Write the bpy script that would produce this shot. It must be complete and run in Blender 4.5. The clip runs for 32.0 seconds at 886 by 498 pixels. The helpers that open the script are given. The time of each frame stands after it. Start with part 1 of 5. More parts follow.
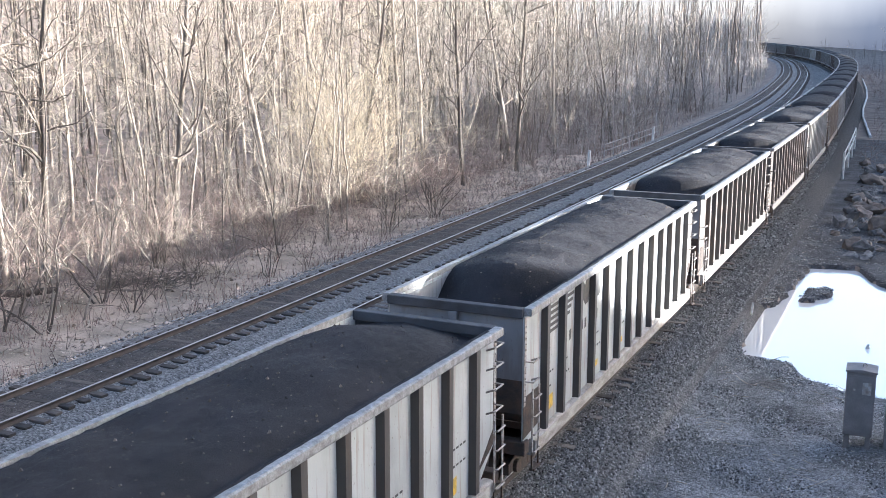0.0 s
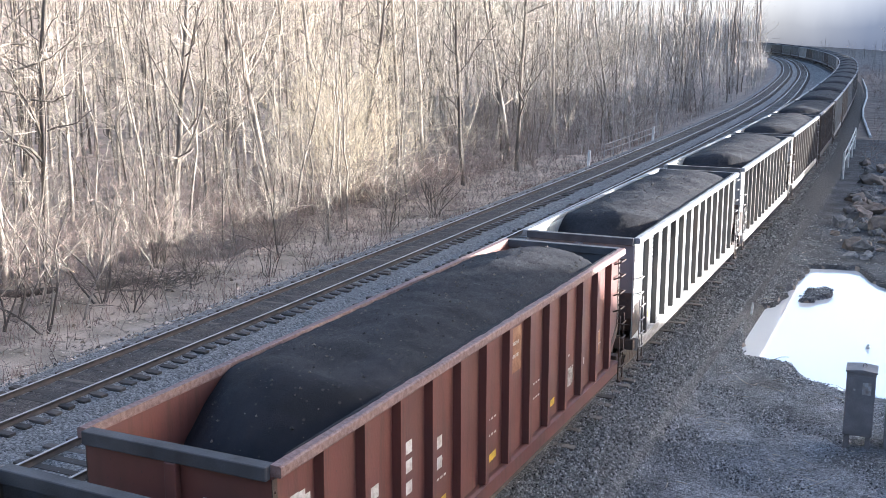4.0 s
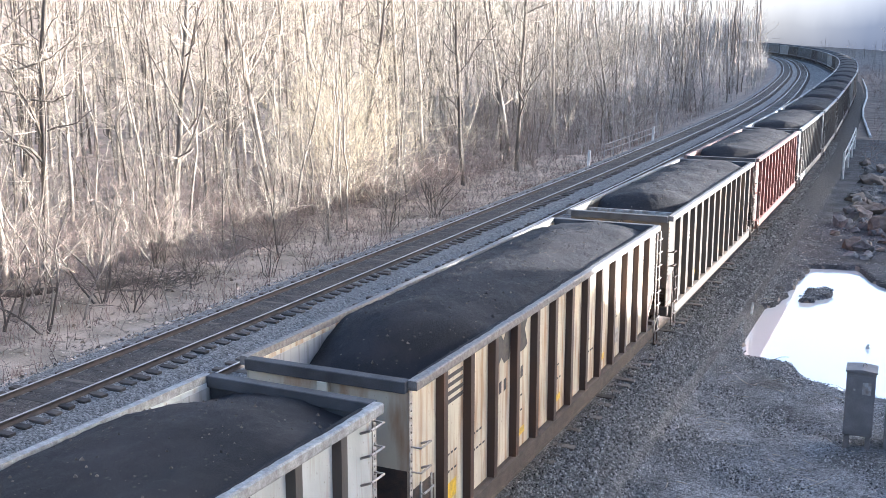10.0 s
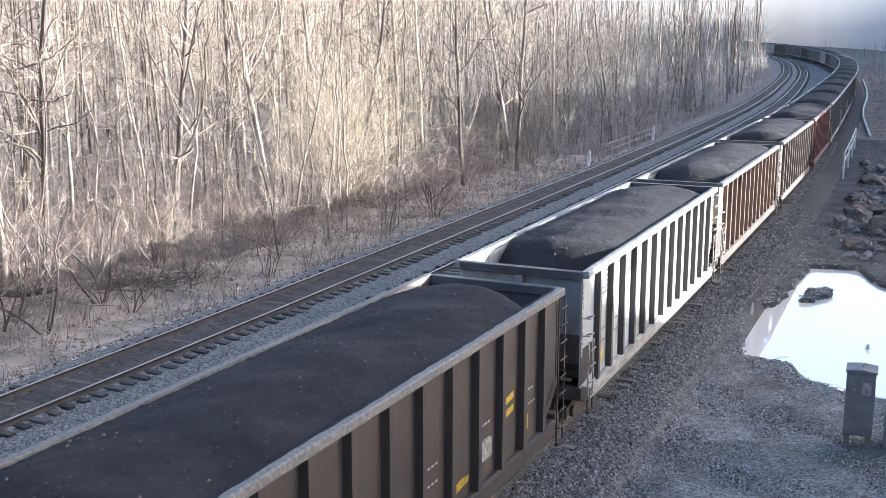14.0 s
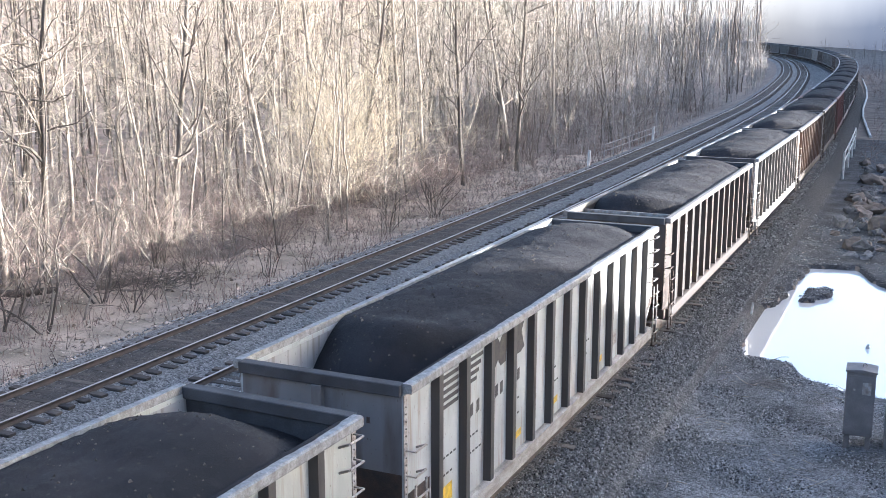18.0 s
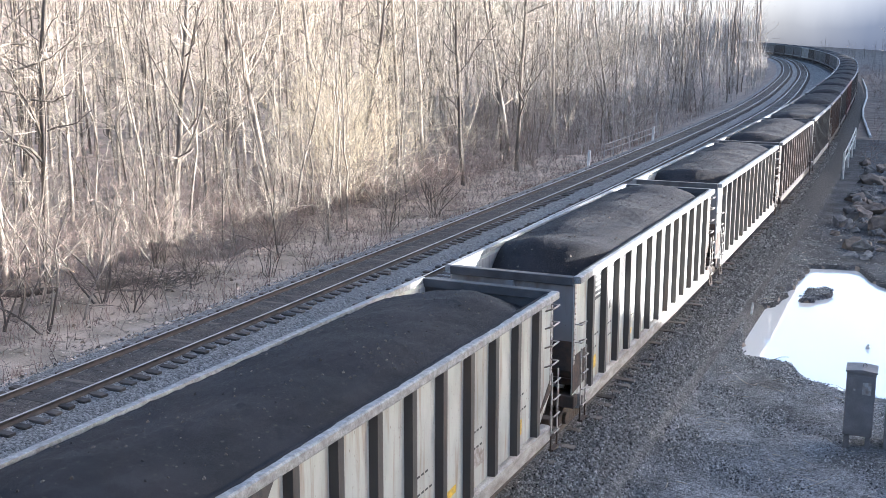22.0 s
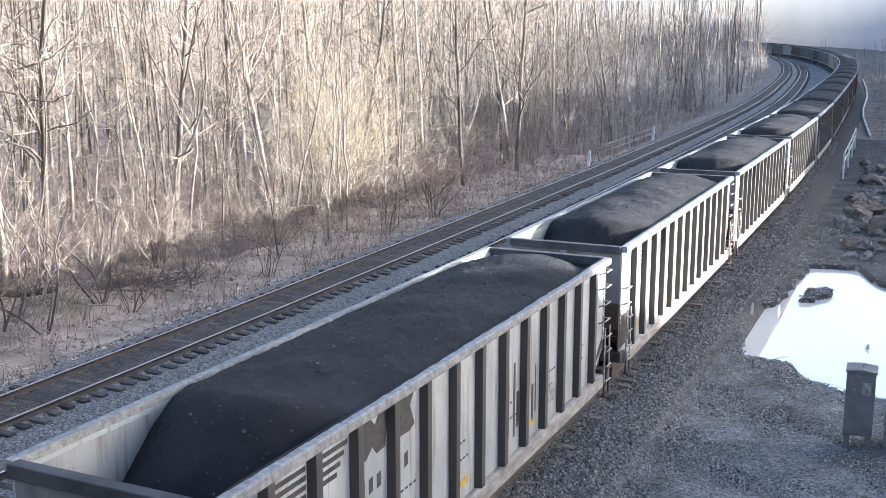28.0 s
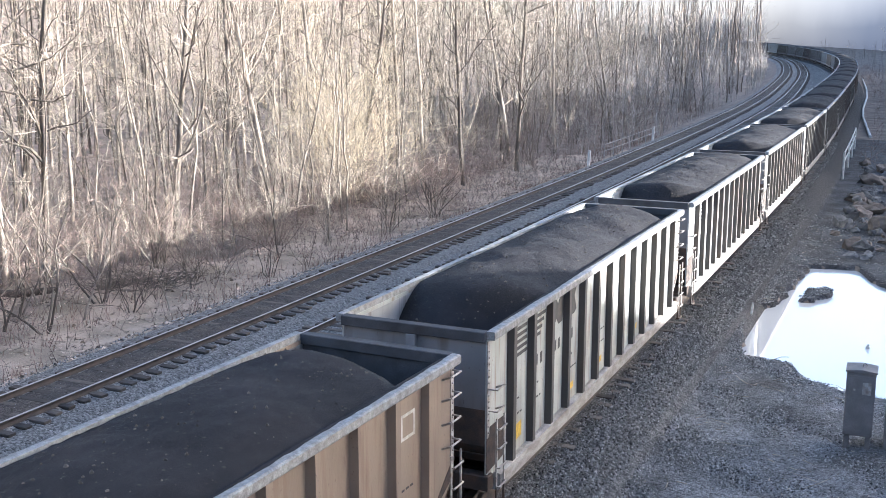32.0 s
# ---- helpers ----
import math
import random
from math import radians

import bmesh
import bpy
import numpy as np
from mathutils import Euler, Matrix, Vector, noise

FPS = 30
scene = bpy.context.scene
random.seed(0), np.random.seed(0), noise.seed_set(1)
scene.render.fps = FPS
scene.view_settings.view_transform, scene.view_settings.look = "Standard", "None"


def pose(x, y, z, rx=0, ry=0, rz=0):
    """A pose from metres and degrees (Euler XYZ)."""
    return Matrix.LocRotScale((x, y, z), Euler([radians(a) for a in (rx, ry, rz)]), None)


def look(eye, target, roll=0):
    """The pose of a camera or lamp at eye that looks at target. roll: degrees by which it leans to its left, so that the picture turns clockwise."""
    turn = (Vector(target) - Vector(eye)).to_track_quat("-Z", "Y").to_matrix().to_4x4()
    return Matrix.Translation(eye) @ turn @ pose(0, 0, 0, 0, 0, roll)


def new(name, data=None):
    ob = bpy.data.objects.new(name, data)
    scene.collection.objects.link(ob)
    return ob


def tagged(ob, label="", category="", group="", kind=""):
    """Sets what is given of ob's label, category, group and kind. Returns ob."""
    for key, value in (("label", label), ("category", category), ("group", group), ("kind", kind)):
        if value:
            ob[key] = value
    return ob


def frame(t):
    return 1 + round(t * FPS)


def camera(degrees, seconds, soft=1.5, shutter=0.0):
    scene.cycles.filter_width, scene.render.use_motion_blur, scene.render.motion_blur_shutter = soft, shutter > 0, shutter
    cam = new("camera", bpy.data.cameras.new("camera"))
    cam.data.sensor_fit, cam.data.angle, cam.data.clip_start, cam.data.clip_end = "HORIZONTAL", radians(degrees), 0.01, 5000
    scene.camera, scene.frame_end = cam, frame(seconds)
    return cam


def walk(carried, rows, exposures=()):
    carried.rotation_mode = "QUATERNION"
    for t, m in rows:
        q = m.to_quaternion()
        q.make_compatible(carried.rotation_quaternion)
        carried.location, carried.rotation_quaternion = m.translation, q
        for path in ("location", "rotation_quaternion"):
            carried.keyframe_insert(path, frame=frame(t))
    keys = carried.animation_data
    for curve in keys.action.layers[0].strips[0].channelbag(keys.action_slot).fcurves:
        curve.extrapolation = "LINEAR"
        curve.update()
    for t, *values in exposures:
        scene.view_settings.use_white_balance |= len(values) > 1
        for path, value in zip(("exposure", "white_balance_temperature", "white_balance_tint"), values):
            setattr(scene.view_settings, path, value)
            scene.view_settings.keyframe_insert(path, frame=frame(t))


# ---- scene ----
cam = camera(44.559, 32.0, soft=0.85)
EYE = Vector((0.0, 0.0, 8.89))
YAW, PITCH_DOWN = radians(-26.712), radians(11.144)
AIM = EYE + Vector((math.sin(YAW) * math.cos(PITCH_DOWN), math.cos(YAW) * math.cos(PITCH_DOWN), -math.sin(PITCH_DOWN)))
# seconds and stops: the film's own exposure drifts a little
STOPS = ((0.0, 2.37), (3.0, 2.37), (6.0, 2.47), (7.0, 2.53), (9.0, 2.55), (10.0, 2.59), (11.0, 2.49), (12.0, 2.38), (14.0, 2.34), (17.0, 2.47), (19.0, 2.43), (21.0, 2.40), (25.0, 2.39), (32.0, 2.37))
walk(cam, [(0.0, look(EYE, AIM, 0.1)), (32.0, look(EYE, AIM, 0.1))], [(t, v, 5850, 10) for t, v in STOPS])

# ---------------------------------------------------------------- light
SUN_WAY = Vector((0.835, 0.525, 0.162)).normalized()      # towards the sun
world = bpy.data.worlds.new("world")
scene.world = world
world.use_nodes = True
wt = world.node_tree
sky = wt.nodes.new("ShaderNodeTexSky")
sky.sky_type, sky.sun_disc = "NISHITA", False
sky.sun_elevation = math.asin(SUN_WAY.z)
sky.sun_rotation = math.atan2(SUN_WAY.x, SUN_WAY.y)
sky.dust_density, sky.air_density, sky.ozone_density = 2.0, 0.6, 0.5
wt.links.new(sky.outputs[0], wt.nodes["Background"].inputs[0])
wt.nodes["Background"].inputs[1].default_value = 0.15
sun = new("sun", bpy.data.lights.new("sun", "SUN"))
sun.data.energy, sun.data.angle, sun.data.color = 5.0, radians(0.6), (1.0, 0.94, 0.86)
sun.matrix_world = look(SUN_WAY * 100, (0, 0, 0))


# ---------------------------------------------------------------- materials
def material(name, base, second=None, scale=6.0, rough=0.8, metal=0.0, bump=0.3, fine=60.0, spread=0.0, stops=(0.35, 0.65), spots=None, spot_scale=30.0, stretch=(1, 1, 1)):
    """Two-scale noise paint: broad stains from base to second, fine grain, bump, and a hue shift from object to object."""
    m = bpy.data.materials.new(name)
    m.use_nodes = True
    t = m.node_tree
    n, l = t.nodes, t.links
    b = n["Principled BSDF"]
    co = n.new("ShaderNodeTexCoord")
    mp = n.new("ShaderNodeMapping")
    mp.inputs["Scale"].default_value = stretch
    l.new(co.outputs["Object"], mp.inputs[0])
    broad = n.new("ShaderNodeTexNoise")
    broad.inputs["Scale"].default_value, broad.inputs["Detail"].default_value = scale, 6
    l.new(mp.outputs[0], broad.inputs["Vector"])
    ramp = n.new("ShaderNodeValToRGB")
    second = second or tuple(c * 0.7 for c in base)
    ramp.color_ramp.elements[0].position, ramp.color_ramp.elements[1].position = stops
    ramp.color_ramp.elements[0].color, ramp.color_ramp.elements[1].color = (*second, 1), (*base, 1)
    l.new(broad.outputs["Fac"], ramp.inputs[0])
    grain = n.new("ShaderNodeTexNoise")
    grain.inputs["Scale"].default_value, grain.inputs["Detail"].default_value = fine, 4
    l.new(mp.outputs[0], grain.inputs["Vector"])
    mix = n.new("ShaderNodeMix")
    mix.data_type, mix.blend_type = "RGBA", "OVERLAY"
    mix.inputs["Factor"].default_value = 0.55
    l.new(ramp.outputs[0], mix.inputs["A"])
    l.new(grain.outputs["Fac"], mix.inputs["B"])
    out = mix.outputs["Result"]
    if spots:
        vo = n.new("ShaderNodeTexVoronoi")
        vo.inputs["Scale"].default_value = spot_scale
        l.new(mp.outputs[0], vo.inputs["Vector"])
        sr = n.new("ShaderNodeMapRange")
        sr.inputs["From Min"].default_value, sr.inputs["From Max"].default_value = 0.10, 0.14
        sr.inputs["To Min"].default_value, sr.inputs["To Max"].default_value = 1.0, 0.0
        l.new(vo.outputs["Distance"], sr.inputs["Value"])
        sm = n.new("ShaderNodeMix")
        sm.data_type = "RGBA"
        l.new(sr.outputs[0], sm.inputs["Factor"])
        l.new(out, sm.inputs["A"])
        sm.inputs["B"].default_value = (*spots, 1)
        out = sm.outputs["Result"]
    if spread:
        oi = n.new("ShaderNodeObjectInfo")
        mr = n.new("ShaderNodeMapRange")
        mr.inputs["To Min"].default_value, mr.inputs["To Max"].default_value = 1 - spread, 1 + spread
        l.new(oi.outputs["Random"], mr.inputs["Value"])
        hs = n.new("ShaderNodeHueSaturation")
        l.new(mr.outputs[0], hs.inputs["Value"])
        l.new(out, hs.inputs["Color"])
        out = hs.outputs[0]
    l.new(out, b.inputs["Base Color"])
    b.inputs["Roughness"].default_value, b.inputs["Metallic"].default_value = rough, metal
    if bump:
        bp = n.new("ShaderNodeBump")
        bp.inputs["Strength"].default_value, bp.inputs["Distance"].default_value = bump, 0.02
        l.new(grain.outputs["Fac"], bp.inputs["Height"])
        l.new(bp.outputs[0], b.inputs["Normal"])
    return m


def island(m, low=0.6, high=1.4):
    """Lets the pieces of one joined mesh differ in brightness, island by island."""
    t = m.node_tree
    b = t.nodes["Principled BSDF"]
    old = b.inputs["Base Color"].links[0].from_socket
    g = t.nodes.new("ShaderNodeNewGeometry")
    mr = t.nodes.new("ShaderNodeMapRange")
    mr.inputs["To Min"].default_value, mr.inputs["To Max"].default_value = low, high
    t.links.new(g.outputs["Random Per Island"], mr.inputs["Value"])
    hs = t.nodes.new("ShaderNodeHueSaturation")
    t.links.new(mr.outputs[0], hs.inputs["Value"])
    t.links.new(old, hs.inputs["Color"])
    t.links.new(hs.outputs[0], b.inputs["Base Color"])
    return m


def wagon_paint(name, base, rust, amount, dirt=(0.05, 0.045, 0.04)):
    """Old paint: rust that runs down in streaks, coal dust in broad clouds and towards ribs, fine scratches."""
    m = bpy.data.materials.new(name)
    m.use_nodes = True
    t = m.node_tree
    n, l = t.nodes, t.links
    b = n["Principled BSDF"]
    co = n.new("ShaderNodeTexCoord")

    def noisy(scale, stretch, detail=5, lo=0.4, hi=0.7, rise=1.0):
        oi = n.new("ShaderNodeObjectInfo")
        mp = n.new("ShaderNodeMapping")
        mp.inputs["Scale"].default_value = stretch
        l.new(co.outputs["Object"], mp.inputs[0])
        add = n.new("ShaderNodeVectorMath")
        add.operation = "ADD"
        sc = n.new("ShaderNodeMath")
        sc.operation = "MULTIPLY"
        sc.inputs[1].default_value = 37.0
        l.new(oi.outputs["Random"], sc.inputs[0])
        l.new(mp.outputs[0], add.inputs[0])
        l.new(sc.outputs[0], add.inputs[1])
        q = n.new("ShaderNodeTexNoise")
        q.inputs["Scale"].default_value, q.inputs["Detail"].default_value = scale, detail
        l.new(add.outputs[0], q.inputs["Vector"])
        r = n.new("ShaderNodeMapRange")
        r.inputs["From Min"].default_value, r.inputs["From Max"].default_value = lo, hi
        r.inputs["To Max"].default_value = rise
        l.new(q.outputs["Fac"], r.inputs["Value"])
        return r.outputs[0], q.outputs["Fac"]

    def over(a, fac, colour):
        x = n.new("ShaderNodeMix")
        x.data_type = "RGBA"
        l.new(fac, x.inputs["Factor"])
        if isinstance(a, tuple):
            x.inputs["A"].default_value = (*a, 1)
        else:
            l.new(a, x.inputs["A"])
        x.inputs["B"].default_value = (*colour, 1)
        return x.outputs["Result"]

    streak, _ = noisy(3.0, (1, 2.6, 0.2), 6, 0.58 - 0.22 * amount, 0.80 - 0.2 * amount, 0.9)
    cloud, _ = noisy(0.9, (1, 1.6, 0.7), 6, 0.42, 0.8, 0.45)
    chip, fine = noisy(28.0, (1, 1, 0.5), 3, 0.68, 0.72, 0.7)
    c = over(base, cloud, dirt)
    c = over(c, streak, rust)
    c = over(c, chip, tuple(0.5 * (x + y) for x, y in zip(rust, dirt)))
    l.new(c, b.inputs["Base Color"])
    b.inputs["Roughness"].default_value = 0.52
    bp = n.new("ShaderNodeBump")
    bp.inputs["Strength"].default_value, bp.inputs["Distance"].default_value = 0.2, 0.01
    l.new(fine, bp.inputs["Height"])
    l.new(bp.outputs[0], b.inputs["Normal"])
    return m


PAINTS = {
    "white": wagon_paint("white_wagon_paint", (0.445, 0.468, 0.465), (0.24, 0.165, 0.11), 0.17),
    "bone": wagon_paint("bone_white_wagon_paint", (0.435, 0.45, 0.42), (0.23, 0.155, 0.105), 0.24),
    "cream": wagon_paint("cream_wagon_paint", (0.27, 0.235, 0.205), (0.13, 0.085, 0.06), 0.7),
    "rusty": wagon_paint("rusty_white_wagon_paint", (0.56, 0.51, 0.40), (0.29, 0.15, 0.065), 0.55),
    "red": wagon_paint("oxide_red_wagon_paint", (0.135, 0.048, 0.038), (0.085, 0.038, 0.028), 0.35),
    "black": wagon_paint("faded_black_wagon_paint", (0.06, 0.052, 0.045), (0.135, 0.088, 0.05), 0.45),
    "brown": wagon_paint("dark_brown_wagon_paint", (0.055, 0.046, 0.042), (0.09, 0.058, 0.04), 0.4),
    "tan": wagon_paint("tan_wagon_paint", (0.27, 0.21, 0.16), (0.19, 0.13, 0.09), 0.3),
    "slate": wagon_paint("dull_slate_wagon_paint", (0.125, 0.12, 0.12), (0.11, 0.08, 0.06), 0.3),
    "grey": wagon_paint("grey_wagon_paint", (0.30, 0.29, 0.27), (0.20, 0.13, 0.08), 0.3),
}
COAL = material("coal", (0.0275, 0.0255, 0.0292), (0.0105, 0.0102, 0.0130), 1.1, 0.8, 0, 0.9, 90.0, stops=(0.42, 0.75), spots=(0.045, 0.04, 0.035), spot_scale=5.0)
COAL.node_tree.nodes["Principled BSDF"].inputs["Specular IOR Level"].default_value = 0.3
LUMP = island(material("coal_lumps", (0.105, 0.086, 0.07), (0.05, 0.043, 0.038), 9, 0.7, 0, 0.5, 40), 0.05, 1.7)
CHORD_GREY = material("dusty_white_chord", (0.31, 0.315, 0.315), (0.19, 0.187, 0.185), 9, 0.6, 0.1, 0.3, 40)
STEEL_DARK = material("grimy_steel", (0.045, 0.04, 0.037), (0.09, 0.06, 0.045), 5, 0.7, 0.2, 0.3)
STEEL_PALE = material("pale_painted_steel", (0.42, 0.41, 0.39), (0.22, 0.18, 0.15), 9, 0.6, 0.1, 0.2)
RIM_DUST = material("dusty_chord_steel", (0.23, 0.215, 0.205), (0.14, 0.13, 0.125), 14, 0.6, 0.2, 0.3)
RED_DUST = material("dusty_red_chord_steel", (0.24, 0.165, 0.15), (0.15, 0.09, 0.08), 14, 0.7, 0.1, 0.3)
RAIL_HEAD = material("polished_rail", (0.55, 0.54, 0.53), (0.40, 0.38, 0.36), 3, 0.28, 0.9, 0.05)
RAIL_WEB = material("rusty_rail_web", (0.085, 0.065, 0.052), (0.05, 0.04, 0.034), 4, 0.8, 0.1, 0.3)
# ties under the train: light on their ends put into a paler wood
PALE_TIE = material("lit_pale_tie_wood", (0.20, 0.175, 0.155), (0.085, 0.075, 0.068), 3, 0.9, 0, 0.6, 35, spread=0.45, stretch=(0.25, 1, 1))
TIE = material("weathered_tie_wood", (0.105, 0.085, 0.07), (0.05, 0.042, 0.038), 3, 0.9, 0, 0.6, 35, spread=0.45, stretch=(0.25, 1, 1))
GRAVEL = material("ballast_bed", (0.275, 0.262, 0.248), (0.12, 0.115, 0.11), 14, 0.95, 0, 1.0, 38)


def gravel_cells(m, scale):
    """Crushed stone: every cell of a fine web has its own grey and stands proud of its joints."""
    t = m.node_tree
    n, l = t.nodes, t.links
    b = n["Principled BSDF"]
    co = n.new("ShaderNodeTexCoord")
    vo = n.new("ShaderNodeTexVoronoi")
    vo.inputs["Scale"].default_value = scale
    drift = n.new("ShaderNodeTexNoise")
    drift.inputs["Scale"].default_value, drift.inputs["Detail"].default_value = 7.0, 3
    l.new(co.outputs["Object"], drift.inputs["Vector"])
    bend = n.new("ShaderNodeVectorMath")
    bend.operation = "MULTIPLY_ADD"
    bend.inputs[1].default_value = (0.22, 0.22, 0.22)
    l.new(drift.outputs["Color"], bend.inputs[0])
    l.new(co.outputs["Object"], bend.inputs[2])
    l.new(bend.outputs[0], vo.inputs["Vector"])
    sep = n.new("ShaderNodeSeparateColor")
    l.new(vo.outputs["Color"], sep.inputs[0])
    mr = n.new("ShaderNodeMapRange")
    mr.inputs["To Min"].default_value, mr.inputs["To Max"].default_value = 0.35, 1.6
    l.new(sep.outputs[0], mr.inputs["Value"])
    hs = n.new("ShaderNodeHueSaturation")
    l.new(mr.outputs[0], hs.inputs["Value"])
    l.new(b.inputs["Base Color"].links[0].from_socket, hs.inputs["Color"])
    l.new(hs.outputs[0], b.inputs["Base Color"])
    bp = n.new("ShaderNodeBump")
    bp.invert = True
    bp.inputs["Strength"].default_value, bp.inputs["Distance"].default_value = 1.0, 0.04
    l.new(vo.outputs["Distance"], bp.inputs["Height"])
    l.new(bp.outputs[0], b.inputs["Normal"])
    return m


gravel_cells(GRAVEL, 19.0)
YARD = gravel_cells(material("trodden_gravel", (0.25, 0.254, 0.264), (0.105, 0.102, 0.10), 0.8, 0.95, 0, 1.0, 30), 24.0)


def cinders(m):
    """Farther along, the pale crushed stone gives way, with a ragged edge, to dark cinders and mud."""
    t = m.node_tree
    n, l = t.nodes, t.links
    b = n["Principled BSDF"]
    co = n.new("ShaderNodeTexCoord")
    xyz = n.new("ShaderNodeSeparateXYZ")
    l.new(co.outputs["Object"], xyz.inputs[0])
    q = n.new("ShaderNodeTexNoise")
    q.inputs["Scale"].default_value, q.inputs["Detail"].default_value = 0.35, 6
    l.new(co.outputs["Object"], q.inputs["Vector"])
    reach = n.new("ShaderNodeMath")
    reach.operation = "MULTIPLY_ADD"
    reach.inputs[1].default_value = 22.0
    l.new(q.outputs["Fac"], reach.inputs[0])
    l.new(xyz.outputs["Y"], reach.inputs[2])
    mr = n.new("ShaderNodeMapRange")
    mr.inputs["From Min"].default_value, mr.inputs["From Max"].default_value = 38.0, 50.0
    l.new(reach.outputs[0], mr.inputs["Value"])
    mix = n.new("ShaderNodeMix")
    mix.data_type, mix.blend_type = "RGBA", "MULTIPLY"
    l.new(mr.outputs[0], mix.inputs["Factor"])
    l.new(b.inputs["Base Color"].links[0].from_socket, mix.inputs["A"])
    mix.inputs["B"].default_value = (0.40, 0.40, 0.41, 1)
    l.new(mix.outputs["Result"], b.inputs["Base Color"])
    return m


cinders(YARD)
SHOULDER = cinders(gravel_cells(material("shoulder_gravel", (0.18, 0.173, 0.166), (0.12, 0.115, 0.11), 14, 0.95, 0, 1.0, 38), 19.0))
STONE = island(material("ballast_stone", (0.24, 0.238, 0.232), (0.125, 0.124, 0.123), 12, 0.9, 0, 0.4, 60), 0.15, 2.1)
EARTH = material("leaf_litter_earth", (0.27, 0.215, 0.178), (0.12, 0.098, 0.082), 0.7, 0.95, 0, 1.0, 14, spots=(0.34, 0.27, 0.21), spot_scale=9.0)
LEAFBED = material("pale_leaf_carpet", (0.46, 0.365, 0.29), (0.22, 0.185, 0.14), 0.55, 0.95, 0, 1.0, 16, spots=(0.50, 0.42, 0.33), spot_scale=11.0)
BARK = material("grey_bark", (0.40, 0.345, 0.285), (0.12, 0.10, 0.082), 3, 0.9, 0, 0.8, 30, spread=0.3, stretch=(1, 1, 0.25))
DARK_BARK = material("dark_bark", (0.165, 0.138, 0.115), (0.07, 0.06, 0.05), 3, 0.9, 0, 0.8, 30, spread=0.3, stretch=(1, 1, 0.25))
TWIG = island(material("pale_twigs", (0.48, 0.42, 0.34), (0.25, 0.212, 0.17), 2, 0.85, 0, 0.0, 20), 0.15, 1.75)
BUD = island(material("budding_twigs", (0.60, 0.515, 0.375), (0.42, 0.35, 0.25), 2, 0.85, 0, 0.0, 20), 0.6, 1.4)
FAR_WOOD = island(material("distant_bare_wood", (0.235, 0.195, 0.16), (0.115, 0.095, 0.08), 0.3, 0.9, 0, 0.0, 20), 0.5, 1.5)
# far-bank wood, paled in its base colour to stand for haze
HAZED_WOOD = island(material("haze_paled_wood", (0.43, 0.39, 0.355), (0.27, 0.245, 0.225), 0.3, 0.9, 0, 0.0, 20), 0.5, 1.5)
REED = island(material("dry_brush", (0.33, 0.265, 0.225), (0.16, 0.128, 0.11), 1.2, 0.9, 0, 0.0, 20), 0.4, 1.5)
GRASS = island(material("reddish_dry_grass", (0.27, 0.18, 0.145), (0.15, 0.10, 0.085), 1.0, 0.9, 0, 0.0, 20), 0.5, 1.5)
BRAMBLE = island(material("reddish_bramble", (0.29, 0.212, 0.182), (0.15, 0.11, 0.095), 1.0, 0.9, 0, 0.0, 20), 0.5, 1.6)
LITTER = island(material("dead_leaves", (0.44, 0.36, 0.29), (0.26, 0.20, 0.155), 3, 0.9, 0, 0.0, 20), 0.3, 1.8)
FOULED = gravel_cells(material("fouled_ballast", (0.115, 0.095, 0.08), (0.06, 0.052, 0.047), 1.5, 0.95, 0, 1.0, 30), 26.0)
ROCK = material("quarried_rock", (0.22, 0.212, 0.205), (0.085, 0.082, 0.08), 1.6, 0.9, 0, 1.0, 16, spread=0.25)
BROWN_ROCK = material("brown_rock", (0.25, 0.20, 0.165), (0.11, 0.09, 0.075), 1.6, 0.9, 0, 1.0, 16, spread=0.25)
WHITE_POST = material("white_post_paint", (0.75, 0.75, 0.73), (0.5, 0.48, 0.45), 8, 0.6, 0, 0.2)
BOX_GREY = material("grey_cabinet_paint", (0.21, 0.195, 0.19), (0.15, 0.14, 0.135), 3, 0.75, 0.0, 0.15)
SILL_RUST = material("dusty_rusty_sill", (0.42, 0.40, 0.37), (0.22, 0.195, 0.17), 5, 0.8, 0, 0.3, stretch=(1, 0.4, 1))
# on white wagons' ends: the unlit face's shade put into the dusty paint
END_GREY = wagon_paint("shaded_dusty_end_paint", (0.20, 0.205, 0.215), (0.10, 0.08, 0.07), 0.3)
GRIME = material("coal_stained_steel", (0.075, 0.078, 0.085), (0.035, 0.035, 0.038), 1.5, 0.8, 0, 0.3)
CONCRETE = material("old_concrete", (0.36, 0.35, 0.33), (0.2, 0.19, 0.18), 3, 0.9, 0, 0.5)
INK = material("black_stencil_paint", (0.035, 0.035, 0.04), (0.07, 0.065, 0.06), 8, 0.6, 0, 0.1)
CHALK = material("white_stencil_paint", (0.62, 0.61, 0.58), (0.40, 0.37, 0.34), 8, 0.6, 0, 0.1)
PLACARD = material("faded_orange_placard", (0.36, 0.20, 0.115), (0.22, 0.105, 0.06), 6, 0.7, 0, 0.1)
YELLOW = material("yellow_reflective_sheet", (0.72, 0.46, 0.03), (0.45, 0.30, 0.05), 9, 0.5, 0, 0.1)
water_m = bpy.data.materials.new("still_water")
water_m.use_nodes = True
wb = water_m.node_tree.nodes["Principled BSDF"]
# near-white, part-metal base adds sky brightness that plain water would not mirror
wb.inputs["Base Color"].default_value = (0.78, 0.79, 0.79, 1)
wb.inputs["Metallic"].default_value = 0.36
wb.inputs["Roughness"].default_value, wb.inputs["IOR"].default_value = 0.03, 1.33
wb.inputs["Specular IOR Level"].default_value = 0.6


